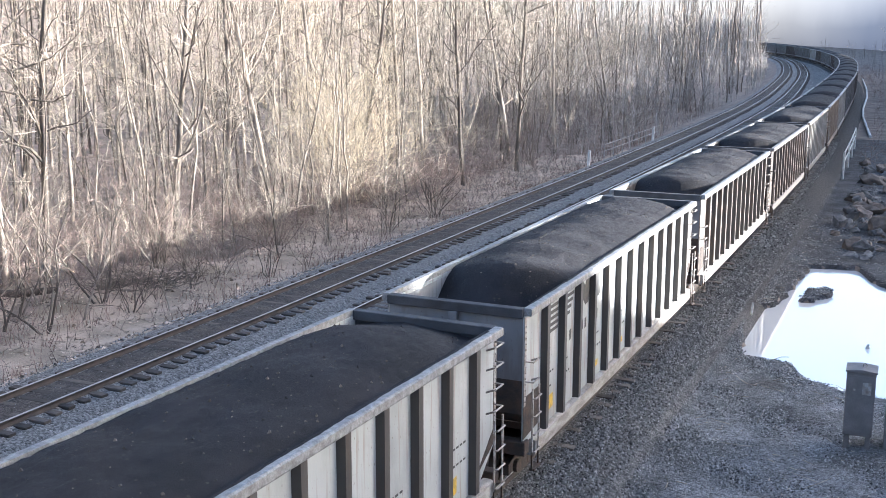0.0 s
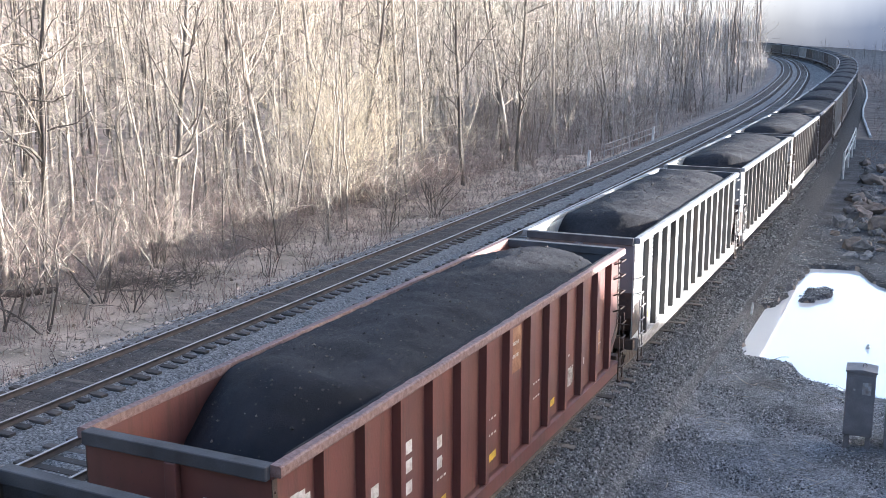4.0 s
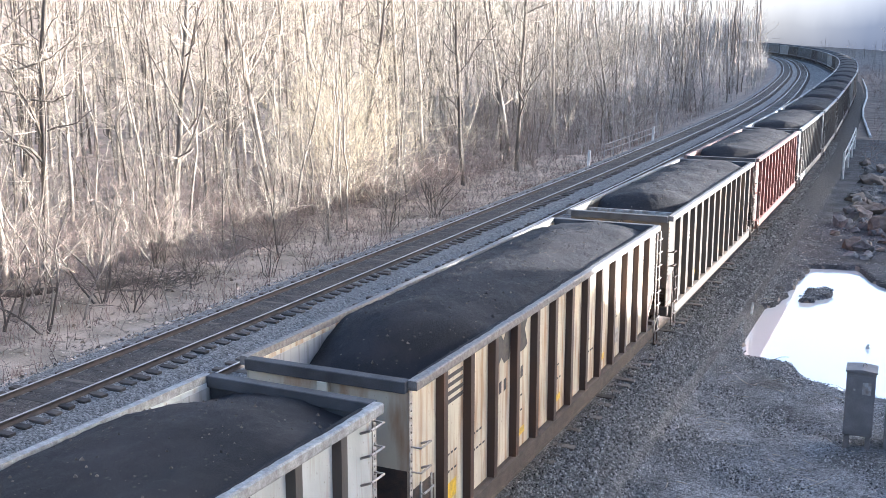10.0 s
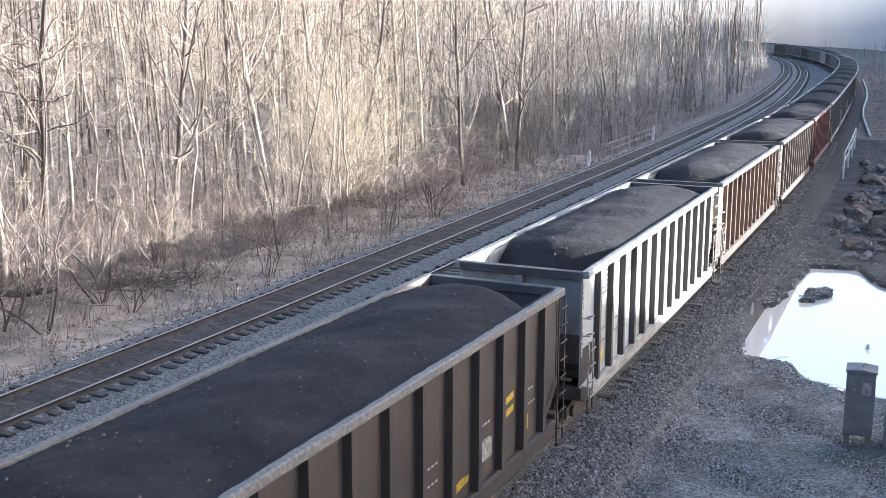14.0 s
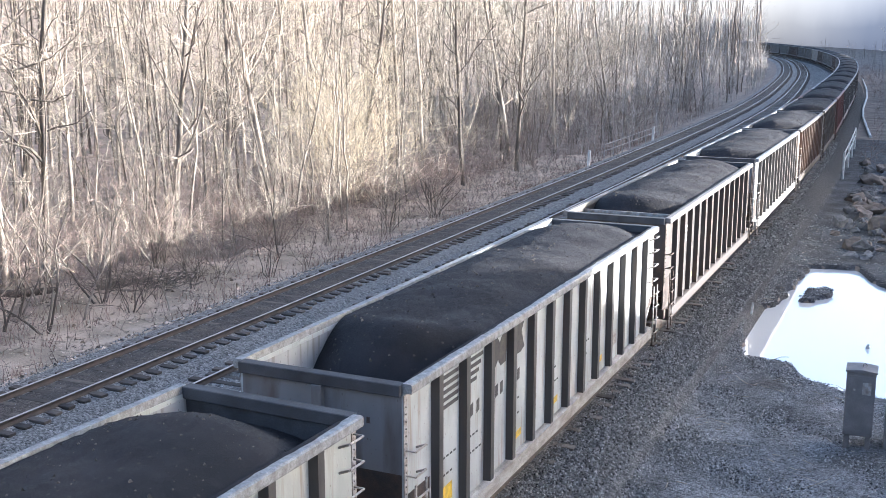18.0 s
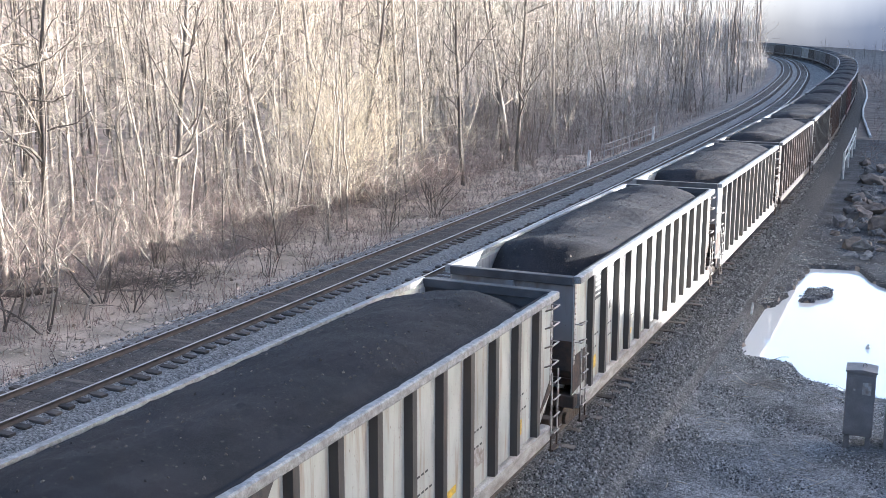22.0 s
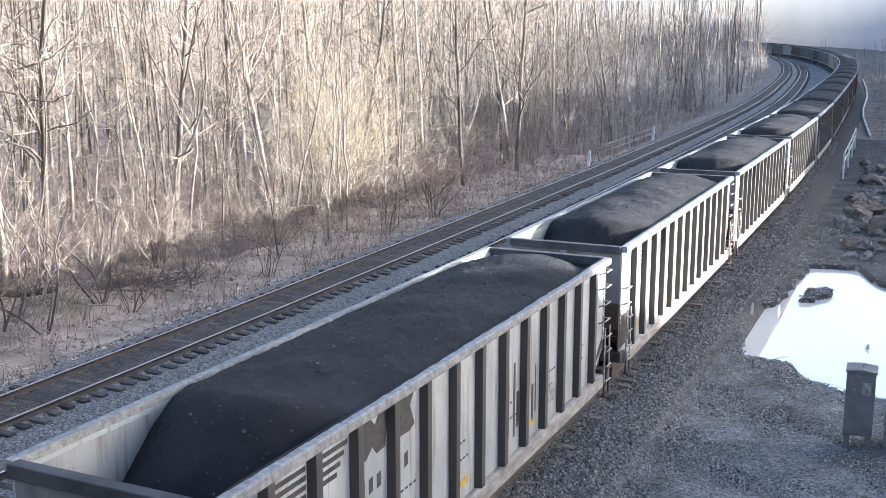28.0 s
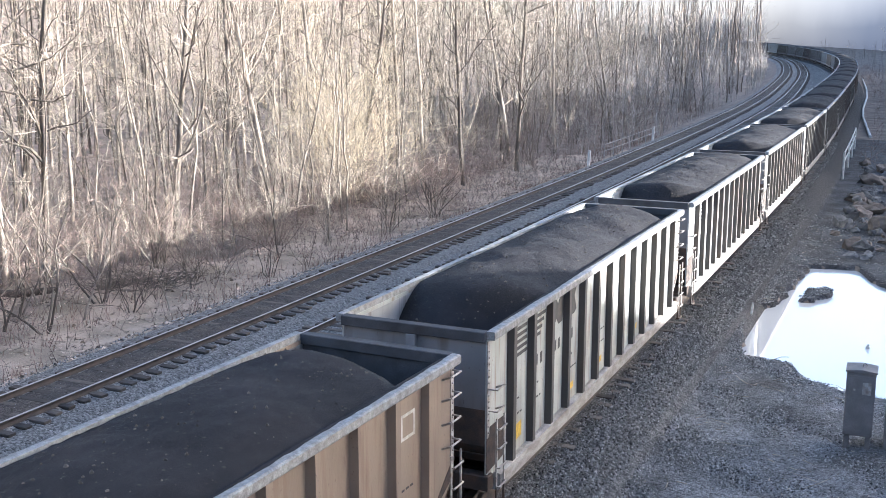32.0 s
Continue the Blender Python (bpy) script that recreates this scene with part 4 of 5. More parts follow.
# ---------------------------------------------------------------- trees
def tubes(segments, n):
    """Tapered tubes without caps from (start, end, radius, radius) rows."""
    a = np.array([s[0] for s in segments], float)
    b = np.array([s[1] for s in segments], float)
    r0 = np.array([s[2] for s in segments], float)
    r1 = np.array([s[3] for s in segments], float)
    d = b - a
    d /= np.linalg.norm(d, axis=1, keepdims=True) + 1e-9
    ref = np.where(np.abs(d[:, 2:3]) > 0.9, np.array([[1.0, 0, 0]]), np.array([[0, 0, 1.0]]))
    u = np.cross(d, ref)
    u /= np.linalg.norm(u, axis=1, keepdims=True) + 1e-9
    w = np.cross(d, u)
    ang = math.tau * np.arange(n) / n
    ring = u[:, None] * np.cos(ang)[None, :, None] + w[:, None] * np.sin(ang)[None, :, None]
    v = np.concatenate([a[:, None] + ring * r0[:, None, None], b[:, None] + ring * r1[:, None, None]], 1)
    k = np.arange(n)
    f = np.stack([k, (k + 1) % n, n + (k + 1) % n, n + k], -1)
    f = (f[None] + (2 * n * np.arange(len(a)))[:, None, None]).reshape(-1, 4)
    return v.reshape(-1, 3), f


def limb(r, out, p, way, length, rad, count, droop, wobble):
    """Adds a bent limb to out; returns its joints."""
    joints = [(p.copy(), way.copy(), rad)]
    for k in range(count):
        way = (way + Vector((r.gauss(0, wobble), r.gauss(0, wobble), r.gauss(0, wobble) + droop))).normalized()
        q = p + way * (length / count)
        r1 = rad * (1 - 0.75 / count)
        out.append((tuple(p), tuple(q), rad, r1))
        p, rad = q, r1
        joints.append((p.copy(), way.copy(), rad))
    return joints


def grow(seed, height, rad, limbs, low, reach, twigs, sub=4, lean=0.02, wobble=0.035):
    """A bare tree: trunk and limbs in one list, twigs in another. Limbs leave the trunk steeply and bend upwards."""
    r = random.Random(seed)
    wood, fine = [], []
    way = Vector((r.gauss(0, lean), r.gauss(0, lean), 1)).normalized()
    trunk = limb(r, wood, Vector((0, 0, -0.3)), way, height, rad, 10, 0.03, wobble)
    for k in range(limbs):
        f = low + (0.97 - low) * ((k + r.random()) / limbs)
        i = min(int(f * 10), 9)
        p, w, rr = trunk[i]
        p = p.lerp(trunk[i + 1][0], f * 10 - i)
        a = r.uniform(0, math.tau)
        tilt = r.uniform(0.45, 1.25)
        d = Vector((math.cos(a) * math.sin(tilt), math.sin(a) * math.sin(tilt), math.cos(tilt)))
        ln = height * reach * (1.15 - 0.7 * f) * r.uniform(0.5, 1.2)
        js = limb(r, wood, p, d, ln, max(rr * r.uniform(0.22, 0.5), 0.012), 5, 0.09, 0.30)
        for _ in range(sub):
            q, w, r2 = js[r.randrange(1, 6)]
            d2 = (w + Vector((r.gauss(0, 0.5), r.gauss(0, 0.5), r.gauss(0.2, 0.35)))).normalized()
            j2 = limb(r, fine, q, d2, ln * r.uniform(0.25, 0.55), max(r2 * 0.55, 0.009), 3, 0.08, 0.26)
            for _ in range(twigs):
                q3, w3, r3 = j2[r.randrange(1, 4)]
                d3 = (w3 + Vector((r.gauss(0, 0.6), r.gauss(0, 0.6), r.gauss(0.2, 0.4)))).normalized()
                limb(r, fine, q3, d3, ln * r.uniform(0.12, 0.34), 0.0078, 2, 0.05, 0.35)
    return wood, fine


def bush(seed, stems, height, spread):
    """Many thin stems from one root."""
    r = random.Random(seed)
    wood, fine = [], []
    for _ in range(stems):
        a = r.uniform(0, math.tau)
        t = abs(r.gauss(0, spread))
        d = Vector((math.cos(a) * t, math.sin(a) * t, 1)).normalized()
        js = limb(r, wood, Vector((math.cos(a) * 0.12, math.sin(a) * 0.12, -0.2)), d, height * r.uniform(0.5, 1.1), r.uniform(0.010, 0.030), 5, 0.03, 0.27)
        for _ in range(8):
            q, w, rr = js[r.randrange(2 if stems < 20 else 3, 6)]
            d2 = (w + Vector((r.gauss(0, 0.6), r.gauss(0, 0.6), r.gauss(0.1, 0.4)))).normalized()
            limb(r, fine, q, d2, height * r.uniform(0.1, 0.35), 0.009, 2, 0.02, 0.3)
    return wood, fine


def tree_kinds():
    kinds = {"tall": [], "slim": [], "bush": [], "clump": [], "oak": []}
    for k in range(7):
        kinds["tall"].append(grow(k, 17 + 1.1 * k % 5, 0.10 + 0.022 * (k % 4), 20, 0.22, 0.27, 5, 4, 0.015, 0.042))
    for k in range(9):
        kinds["slim"].append(grow(20 + k, 7 + 1.0 * k, 0.032 + 0.006 * k, 15, 0.14, 0.22, 4, 3, 0.05, 0.11))
    for k in range(6):
        kinds["bush"].append(bush(50 + k, 5 + k, 3.2 + 0.5 * k, 0.42))
    kinds["oak"] = [grow(110 + k, 17 + k, 0.17 + 0.015 * k, 22, 0.22, 0.42, 6, 5, 0.02, 0.06) for k in range(3)]
    kinds["clump"] = [bush(70 + k, 30, 9.8 + 0.6 * k, 0.11) for k in range(2)]
    return kinds


ELDEST = []


def plant(name, meshes, x, y, z, turn, size, bark, twig, label, category, group):
    t = thing(name, label, category, group, at=Matrix.LocRotScale((x, y, z), Euler((0, 0, turn)), (size, size, size)))
    part("trunk", meshes[0], bark, t)
    part("crown", meshes[1], twig, t)["kind"] = "stuff"
    ELDEST.append(t)


def clearing(s, o):
    """The open leaf-strewn strip beside the track, where little grows."""
    return 16 < s < 41 and o > -24.2 - 3.2 * max(0.0, min(1.0, (28 - s) / 5)) + 0.10 * max(0, s - 30) + 1.6 * math.sin(s * 0.5) + 0.8 * math.sin(s * 1.7)


# trees that stand out: x, y, kind, which, size, dark bark, budding
SINGLE = (
    (-36.4, 31.4, "oak", 0, 1.0, False, False), (-35.3, 32.6, "tall", 3, 1.0, True, False), (-35.4, 41.0, "oak", 2, 0.95, True, False),
    (-36.9, 61.0, "tall", 3, 1.0, True, False), (-38.6, 61.0, "oak", 1, 0.85, True, False), (-33.2, 69.2, "oak", 0, 0.95, True, False),
    (-32.6, 77.5, "oak", 1, 1.0, True, False), (-36.0, 84.0, "oak", 2, 1.0, False, False), (-32.3, 59.2, "slim", 6, 1.1, True, False), (-33.7, 49.1, "slim", 5, 1.2, False, False),
    (-37.1, 41.8, "slim", 4, 1.3, False, False), (-35.8, 54.8, "slim", 1, 0.95, False, True), (-36.8, 59.6, "slim", 2, 0.95, False, True),
    (-34.8, 51.8, "slim", 3, 0.9, False, True), (-35.0, 55.6, "slim", 4, 0.9, False, True), (-35.9, 57.9, "slim", 5, 0.85, False, True), (-35.2, 57.0, "slim", 3, 0.95, False, True), (-34.9, 56.4, "bush", 4, 1.5, False, True), (-35.4, 58.3, "bush", 2, 1.5, False, True), (-36.2, 57.2, "slim", 0, 1.0, False, True), (-35.5, 56.0, "bush", 5, 1.3, False, True), (-36.3, 58.5, "bush", 3, 1.4, False, True),
    (-28.9, 35.9, "slim", 0, 0.35, True, False), (-27.6, 38.0, "bush", 2, 0.85, True, False), (-27.4, 40.6, "bush", 0, 0.75, True, False),
    (-35.0, 92.0, "oak", 0, 0.9, False, False), (-38.0, 99.0, "oak", 1, 0.9, False, False), (-33.5, 104.0, "oak", 2, 0.8, True, False), (-40.0, 76.0, "oak", 0, 1.0, False, False), (-41.0, 52.0, "oak", 1, 1.0, False, False), (-43.0, 66.0, "oak", 2, 1.05, False, True), (-36.0, 116.0, "oak", 0, 0.8, False, False), (-41.0, 128.0, "oak", 1, 0.9, False, False), (-37.5, 145.0, "oak", 2, 0.8, False, False),
    (-35.2, 56.0, "clump", 0, 1.0, False, True), (-36.2, 57.6, "clump", 1, 1.0, False, True), (-35.0, 58.2, "clump", 0, 0.8, False, True), (-36.8, 60.2, "clump", 1, 1.05, False, True), (-35.9, 55.0, "clump", 0, 0.75, False, True), (-35.4, 60.4, "clump", 1, 0.75, False, True),
    (-34.4, 37.0, "bush", 4, 0.9, False, False), (-33.9, 38.2, "bush", 5, 0.9, False, False), (-27.9, 48.3, "slim", 1, 0.5, True, False),
)


def forked(seed, x, y, stems):
    """A low crooked tree that forks near the ground, seen whole at the wood's edge."""
    r = random.Random(seed)
    wood, fine = [], []
    for k in range(stems):
        a = r.uniform(0, math.tau)
        js = limb(r, wood, Vector((0.05 * k, 0, -0.2)), Vector((0.35 * math.cos(a), 0.35 * math.sin(a), 1)).normalized(), r.uniform(3.2, 5.2), 0.05, 7, 0.05, 0.20)
        for i in (3, 4, 5, 6):
            p, w, rad = js[i]
            for _ in range(2):
                d = (w + Vector((r.gauss(0, 0.6), r.gauss(0, 0.6), r.gauss(0.3, 0.3)))).normalized()
                j2 = limb(r, wood, p, d, r.uniform(0.8, 2.0), rad * 0.55, 4, 0.04, 0.22)
                for q, v, r2 in j2[1:]:
                    d2 = (v + Vector((r.gauss(0, 0.7), r.gauss(0, 0.7), r.gauss(0.1, 0.5)))).normalized()
                    limb(r, fine, q, d2, r.uniform(0.25, 0.7), 0.007, 2, 0.02, 0.2)
    s = y
    o = x - float(on(LINE_3, s)[0])
    _, _, z = ground_at(s, o)
    plant("young_tree", (arrays_mesh("trunk", *tubes(wood, 5), True), arrays_mesh("crown", *tubes(fine, 3))), x, y, z, 0, 1, DARK_BARK if seed % 3 else BARK, BRAMBLE, "crooked forked young tree on the leaf-strewn edge", "tree", "trees of the wood")


def build_woods():
    kinds = tree_kinds()
    made = {k: [(arrays_mesh("trunk", *tubes(w, 5), True), arrays_mesh("crown", *tubes(f, 3))) for w, f in v] for k, v in kinds.items()}
    r = random.Random(5)
    names = {"tall": ("bare_tree", "tall bare %s tree in early spring", "tree"), "slim": ("young_tree", "slender bare %s young tree at the wood's edge", "tree"), "bush": ("shrub", "leafless many-stemmed %s shrub beside the track", "shrub"), "oak": ("bare_tree", "large spreading bare %s tree in early spring", "tree"), "clump": ("shrub", "tall upright %s shrub with many thin stems", "shrub")}

    def put(kind, k, x, y, z, size, dark, bud, turn):
        name, label, cat = names[kind]
        plant(name, made[kind][k], x, y, z, turn, size, DARK_BARK if dark else BARK, BUD if bud else BRAMBLE if dark and kind == "bush" else TWIG, label % ("yellow-budding" if bud else "dark-barked" if dark else "pale grey"), cat, "trees of the wood")

    for x, y, kind, k, size, dark, bud in SINGLE:
        o = x - float(on(LINE_3, y)[0])
        put(kind, k, x, y, ground_at(y, o)[2], size, dark, bud, 0 if (x, y) == (-36.4, 31.4) else r.uniform(0, 6.28))
    r3 = random.Random(77)
    side = Vector((0.89, 0.45, 0.0))
    for z, ln, d in ((9.2, 5.8, side + Vector((0, 0, -0.30))), (8.2, 5.2, side * 0.9 + Vector((0.1, -0.3, -0.22))), (9.8, 4.2, side + Vector((0, 0, 0.1)))):
        old = []
        js = limb(r3, old, Vector((0, 0, z)), d.normalized(), ln, 0.055, 10, 0.01, 0.24)
        for q, w, rad in js[2:]:
            for _ in range(2):
                limb(r3, old, q, (w + Vector((r3.gauss(0, 0.6), r3.gauss(0, 0.6), r3.gauss(0.2, 0.5)))).normalized(), r3.uniform(0.7, 1.8), 0.02, 5, 0.02, 0.4)
        part("limb", arrays_mesh("limb", *tubes(old, 5), True), BARK, ELDEST[0], "long drooping limb")
    for seed, x, y, stems in ((1, -29.0, 26.6, 3), (2, -31.1, 26.5, 2), (3, -29.7, 29.0, 1), (4, -31.8, 28.0, 2), (5, -30.6, 30.8, 2), (6, -32.6, 29.6, 3), (7, -33.2, 33.4, 2)):
        forked(seed, x, y, stems)
    for kind, count, lo, hi in (("tall", 70, 15, 46), ("oak", 26, 16, 48), ("slim", 280, 7, 42), ("bush", 190, 6, 30)):
        for _ in range(count):
            s = 16 + 150 * r.random() ** 1.4
            o = -(lo + (hi - lo) * r.random() ** 1.1) - 11.6
            if clearing(s, o):
                continue
            x, y, z = ground_at(s, o)
            put(kind, r.randrange(len(made[kind])), x, y, z, r.uniform(0.7, 1.2), r.random() < (0.55 if kind == "bush" else 0.42), r.random() < 0.08, r.uniform(0, 6.28))
    for _ in range(46):
        s = r.uniform(20, 62)
        o = r.uniform(-26.0, -17.5) if s > 30 else r.uniform(-28.0, -23.5)
        x, y, z = ground_at(s, o)
        kind = "bush" if r.random() < 0.7 else "slim"
        put(kind, r.randrange(len(made[kind])), x, y, z, r.uniform(0.45, 0.85), r.random() < 0.5, False, r.uniform(0, 6.28))
    far_woods()


def far_woods():
    """Everything deeper in the wood and far along the line, and the bank on the sun's side, as one mass."""
    r = random.Random(9)
    parts_v, parts_f, k = [], [], 0
    pale_v, pale_f, kp = [], [], 0
    simple = []
    for q in range(6):
        w, f = grow(80 + q, 15 + q, 0.13, 10, 0.2, 0.27, 1, 1)
        v, fc = tubes(w + f, 3)
        simple.append((v, fc))
    spots = []
    for _ in range(430):
        spots.append((16 + 200 * r.random(), -11.6 - 38 - 70 * r.random() ** 1.3, 1.25))
    for _ in range(240):
        spots.append((165 + 330 * r.random(), -11.6 - 5.5 - 45 * r.random() ** 1.3, 1.2))
    for _ in range(260):
        spots.append((125 + 130 * r.random(), 16 + 45 * r.random(), 0.7))
    for _ in range(260):
        spots.append((90 + 260 * r.random(), -11.6 - 45 - 90 * r.random() ** 1.3, 1.45))
    for _ in range(320):
        spots.append((240 + 200 * r.random(), 7.5 + 90 * r.random() ** 1.3, r.uniform(0.15, 0.35)))
    plume = []
    for q in range(8):
        r2 = random.Random(300 + q)
        seg = []
        stem = limb(r2, seg, Vector((0, 0, -0.3)), Vector((r2.gauss(0, 0.05), r2.gauss(0, 0.05), 1)).normalized(), 15, 0.10, 6, 0.05, 0.08)
        for _ in range(28):
            p, w, rad = stem[r2.randrange(1, 7)]
            a, tilt = r2.uniform(0, math.tau), r2.uniform(0.3, 1.2)
            limb(r2, seg, p, Vector((math.cos(a) * math.sin(tilt), math.sin(a) * math.sin(tilt), math.cos(tilt))), r2.uniform(1.4, 4.6), 0.048, 2, 0.12, 0.4)
        plume.append(tubes(seg, 3))
    for _ in range(650):
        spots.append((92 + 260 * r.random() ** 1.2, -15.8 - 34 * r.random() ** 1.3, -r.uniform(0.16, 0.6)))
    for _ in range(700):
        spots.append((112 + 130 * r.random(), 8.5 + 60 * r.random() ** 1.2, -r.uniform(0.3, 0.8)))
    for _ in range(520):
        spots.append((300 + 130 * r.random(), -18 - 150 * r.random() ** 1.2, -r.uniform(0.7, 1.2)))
    for s, o, size in spots:
        if -15.5 < o < 7:
            continue
        v, f = plume[r.randrange(8)] if size < 0 else simple[r.randrange(6)]
        x, y, z = ground_at(s, o)
        a, c = r.uniform(0, math.tau), abs(size) * r.uniform(0.7, 1.15)
        w = np.stack([v[:, 0] * math.cos(a) - v[:, 1] * math.sin(a), v[:, 0] * math.sin(a) + v[:, 1] * math.cos(a), v[:, 2]], -1) * c + (x, y, z)
        if size < 0:
            pale_v.append(w)
            pale_f.append(f + kp)
            kp += len(v)
        else:
            parts_v.append(w)
            parts_f.append(f + k)
            k += len(v)
    ob = part("hillside_woods", arrays_mesh("hillside_woods", np.concatenate(pale_v), np.concatenate(pale_f)), HAZED_WOOD)
    tagged(ob, "bare woodland on the far banks, paled in colour for haze", "woods", kind="stuff")
    ob = part("distant_woods", arrays_mesh("distant_woods", np.concatenate(parts_v), np.concatenate(parts_f)), FAR_WOOD)
    tagged(ob, "bare woodland deep behind the track and along the bend", "woods", kind="stuff")


def build_distance():
    """The misty distance beyond the bend: a glowing backdrop wall, its haze painted in and brightening upwards into the
    sky.
    """
    m = bpy.data.materials.new("glowing_painted_mist")
    m.use_nodes = True
    t = m.node_tree
    n, l = t.nodes, t.links
    n.remove(n["Principled BSDF"])
    co = n.new("ShaderNodeTexCoord")
    q = n.new("ShaderNodeTexNoise")
    q.inputs["Scale"].default_value, q.inputs["Detail"].default_value = 0.02, 4
    l.new(co.outputs["Object"], q.inputs["Vector"])
    xyz = n.new("ShaderNodeSeparateXYZ")
    l.new(co.outputs["Object"], xyz.inputs[0])
    add = n.new("ShaderNodeMath")
    add.operation = "MULTIPLY_ADD"
    add.inputs[1].default_value = 10.0
    l.new(q.outputs["Fac"], add.inputs[0])
    l.new(xyz.outputs["Z"], add.inputs[2])
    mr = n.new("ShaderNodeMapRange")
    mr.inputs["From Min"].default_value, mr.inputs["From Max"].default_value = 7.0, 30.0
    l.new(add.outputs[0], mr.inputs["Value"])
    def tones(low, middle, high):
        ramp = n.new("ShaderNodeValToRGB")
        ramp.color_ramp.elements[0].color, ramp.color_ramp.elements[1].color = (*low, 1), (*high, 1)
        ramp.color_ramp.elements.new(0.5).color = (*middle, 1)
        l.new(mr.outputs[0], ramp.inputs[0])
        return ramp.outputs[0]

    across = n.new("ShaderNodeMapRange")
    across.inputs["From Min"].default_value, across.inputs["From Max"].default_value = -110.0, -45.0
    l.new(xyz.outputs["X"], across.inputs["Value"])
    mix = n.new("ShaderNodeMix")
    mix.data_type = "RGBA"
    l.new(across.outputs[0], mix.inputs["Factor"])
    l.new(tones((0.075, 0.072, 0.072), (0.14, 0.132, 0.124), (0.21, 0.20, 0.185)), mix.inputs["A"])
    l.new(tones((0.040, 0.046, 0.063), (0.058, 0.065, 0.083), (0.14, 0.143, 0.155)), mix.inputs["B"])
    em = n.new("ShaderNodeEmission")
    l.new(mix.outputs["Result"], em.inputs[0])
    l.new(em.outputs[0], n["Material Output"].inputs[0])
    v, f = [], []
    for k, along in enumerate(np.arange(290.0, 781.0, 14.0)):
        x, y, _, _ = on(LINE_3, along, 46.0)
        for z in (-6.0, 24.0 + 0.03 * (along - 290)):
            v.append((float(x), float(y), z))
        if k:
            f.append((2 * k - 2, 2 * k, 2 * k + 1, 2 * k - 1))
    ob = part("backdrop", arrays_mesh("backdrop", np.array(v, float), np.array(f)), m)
    tagged(ob, "glowing backdrop with blue-grey mist painted in, beyond the bend", "distance", kind="structure")


def build_brush():
    """Thicket of thin dry stems under the trees, and leaf litter."""
    r = random.Random(21)
    seg = []
    for _ in range(10000):
        s = 14 + 150 * r.random() ** 1.5
        o = -11.6 - 5.0 - 34 * r.random() ** 1.3
        if clearing(s, o) and r.random() < 0.75:
            continue
        p = Vector(ground_at(s, o))
        h = r.uniform(0.4, 3.2) * (0.35 + 0.65 * min(1, (-o - 16) / 7))
        js = limb(r, seg, p, Vector((r.gauss(0, 0.35), r.gauss(0, 0.35), 1)).normalized(), h, r.uniform(0.008, 0.016), 3, 0, 0.3)
        for q, w, rad in js[1:3]:
            limb(r, seg, q, (w + Vector((r.gauss(0, 0.8), r.gauss(0, 0.8), r.gauss(0, 0.5)))).normalized(), h * r.uniform(0.2, 0.5), 0.008, 2, 0, 0.35)
    v, f = tubes(seg, 3)
    tagged(part("undergrowth", arrays_mesh("undergrowth", v, f), REED), "dense dry leafless brush under the trees", "undergrowth", kind="stuff")
    seg = []
    for _ in range(1500):
        s, o = 16 + 60 * r.random() ** 1.3, -11.6 - 3.2 - 14 * r.random()
        p = Vector(ground_at(s, o)) + Vector((0, 0, 0.05))
        limb(r, seg, p, Vector((r.gauss(0, 1), r.gauss(0, 1), r.gauss(0.06, 0.10))).normalized(), 0.3 + 1.6 * r.random() ** 2, r.uniform(0.008, 0.02), 3, 0, 0.16)
    tagged(part("fallen_sticks", arrays_mesh("fallen_sticks", *tubes(seg, 3)), TWIG), "pale fallen sticks strewn on the dead leaves", "sticks", kind="stuff")
    seg = []
    for _ in range(5200):
        if r.random() < 0.62:
            s, o = r.uniform(17, 78), -11.6 - 10.5 - 13 * r.random() ** 1.2
            if clearing(s, o + 1.5) and r.random() < 0.8:
                continue
        else:
            s, o = r.uniform(88, 330), 4.2 + 24 * r.random() ** 1.3
        p = Vector(ground_at(s, o))
        way = Vector((r.gauss(0, 0.7), r.gauss(0, 0.7), 1)).normalized()
        js = limb(r, seg, p, way, r.uniform(0.8, 2.8), 0.011, 5, -0.03, 0.2)
        for q, w, rad in js[2:4]:
            limb(r, seg, q, (w + Vector((r.gauss(0, 0.9), r.gauss(0, 0.9), r.gauss(0, 0.5)))).normalized(), r.uniform(0.3, 0.9), 0.008, 2, 0, 0.35)
    tagged(part("bramble_thicket", arrays_mesh("bramble_thicket", *tubes(seg, 3)), BRAMBLE), "tangled reddish leafless brambles", "undergrowth", kind="stuff")
    vs, fs = [], []
    for _ in range(7000):
        s = 13 + 95 * r.random() ** 1.4
        o = -11.6 - 3.3 - 8.0 * r.random() ** 1.3
        if math.sin(s * 0.55 + o) + math.sin(s * 0.21 - o * 0.7) < r.uniform(-1.2, 1.0):
            continue
        x, y, z = ground_at(s, o)
        a, h, w = r.uniform(0, 6.28), r.uniform(0.12, 0.55), r.uniform(0.008, 0.02)
        c, d = math.cos(a), math.sin(a)
        q = len(vs)
        lx, ly = r.gauss(0, 0.3) * h, r.gauss(0, 0.3) * h
        vs += [(x - c * w, y - d * w, z - 0.02), (x + c * w, y + d * w, z - 0.02), (x + lx + c * 0.003, y + ly + d * 0.003, z + h), (x + lx - c * 0.003, y + ly - d * 0.003, z + h)]
        fs.append((q, q + 1, q + 2, q + 3))
    tagged(part("dry_grass", arrays_mesh("dry_grass", np.array(vs), np.array(fs)), GRASS), "short reddish dry grass along the wood's edge", "grass", kind="stuff")
    vs, fs = [], []
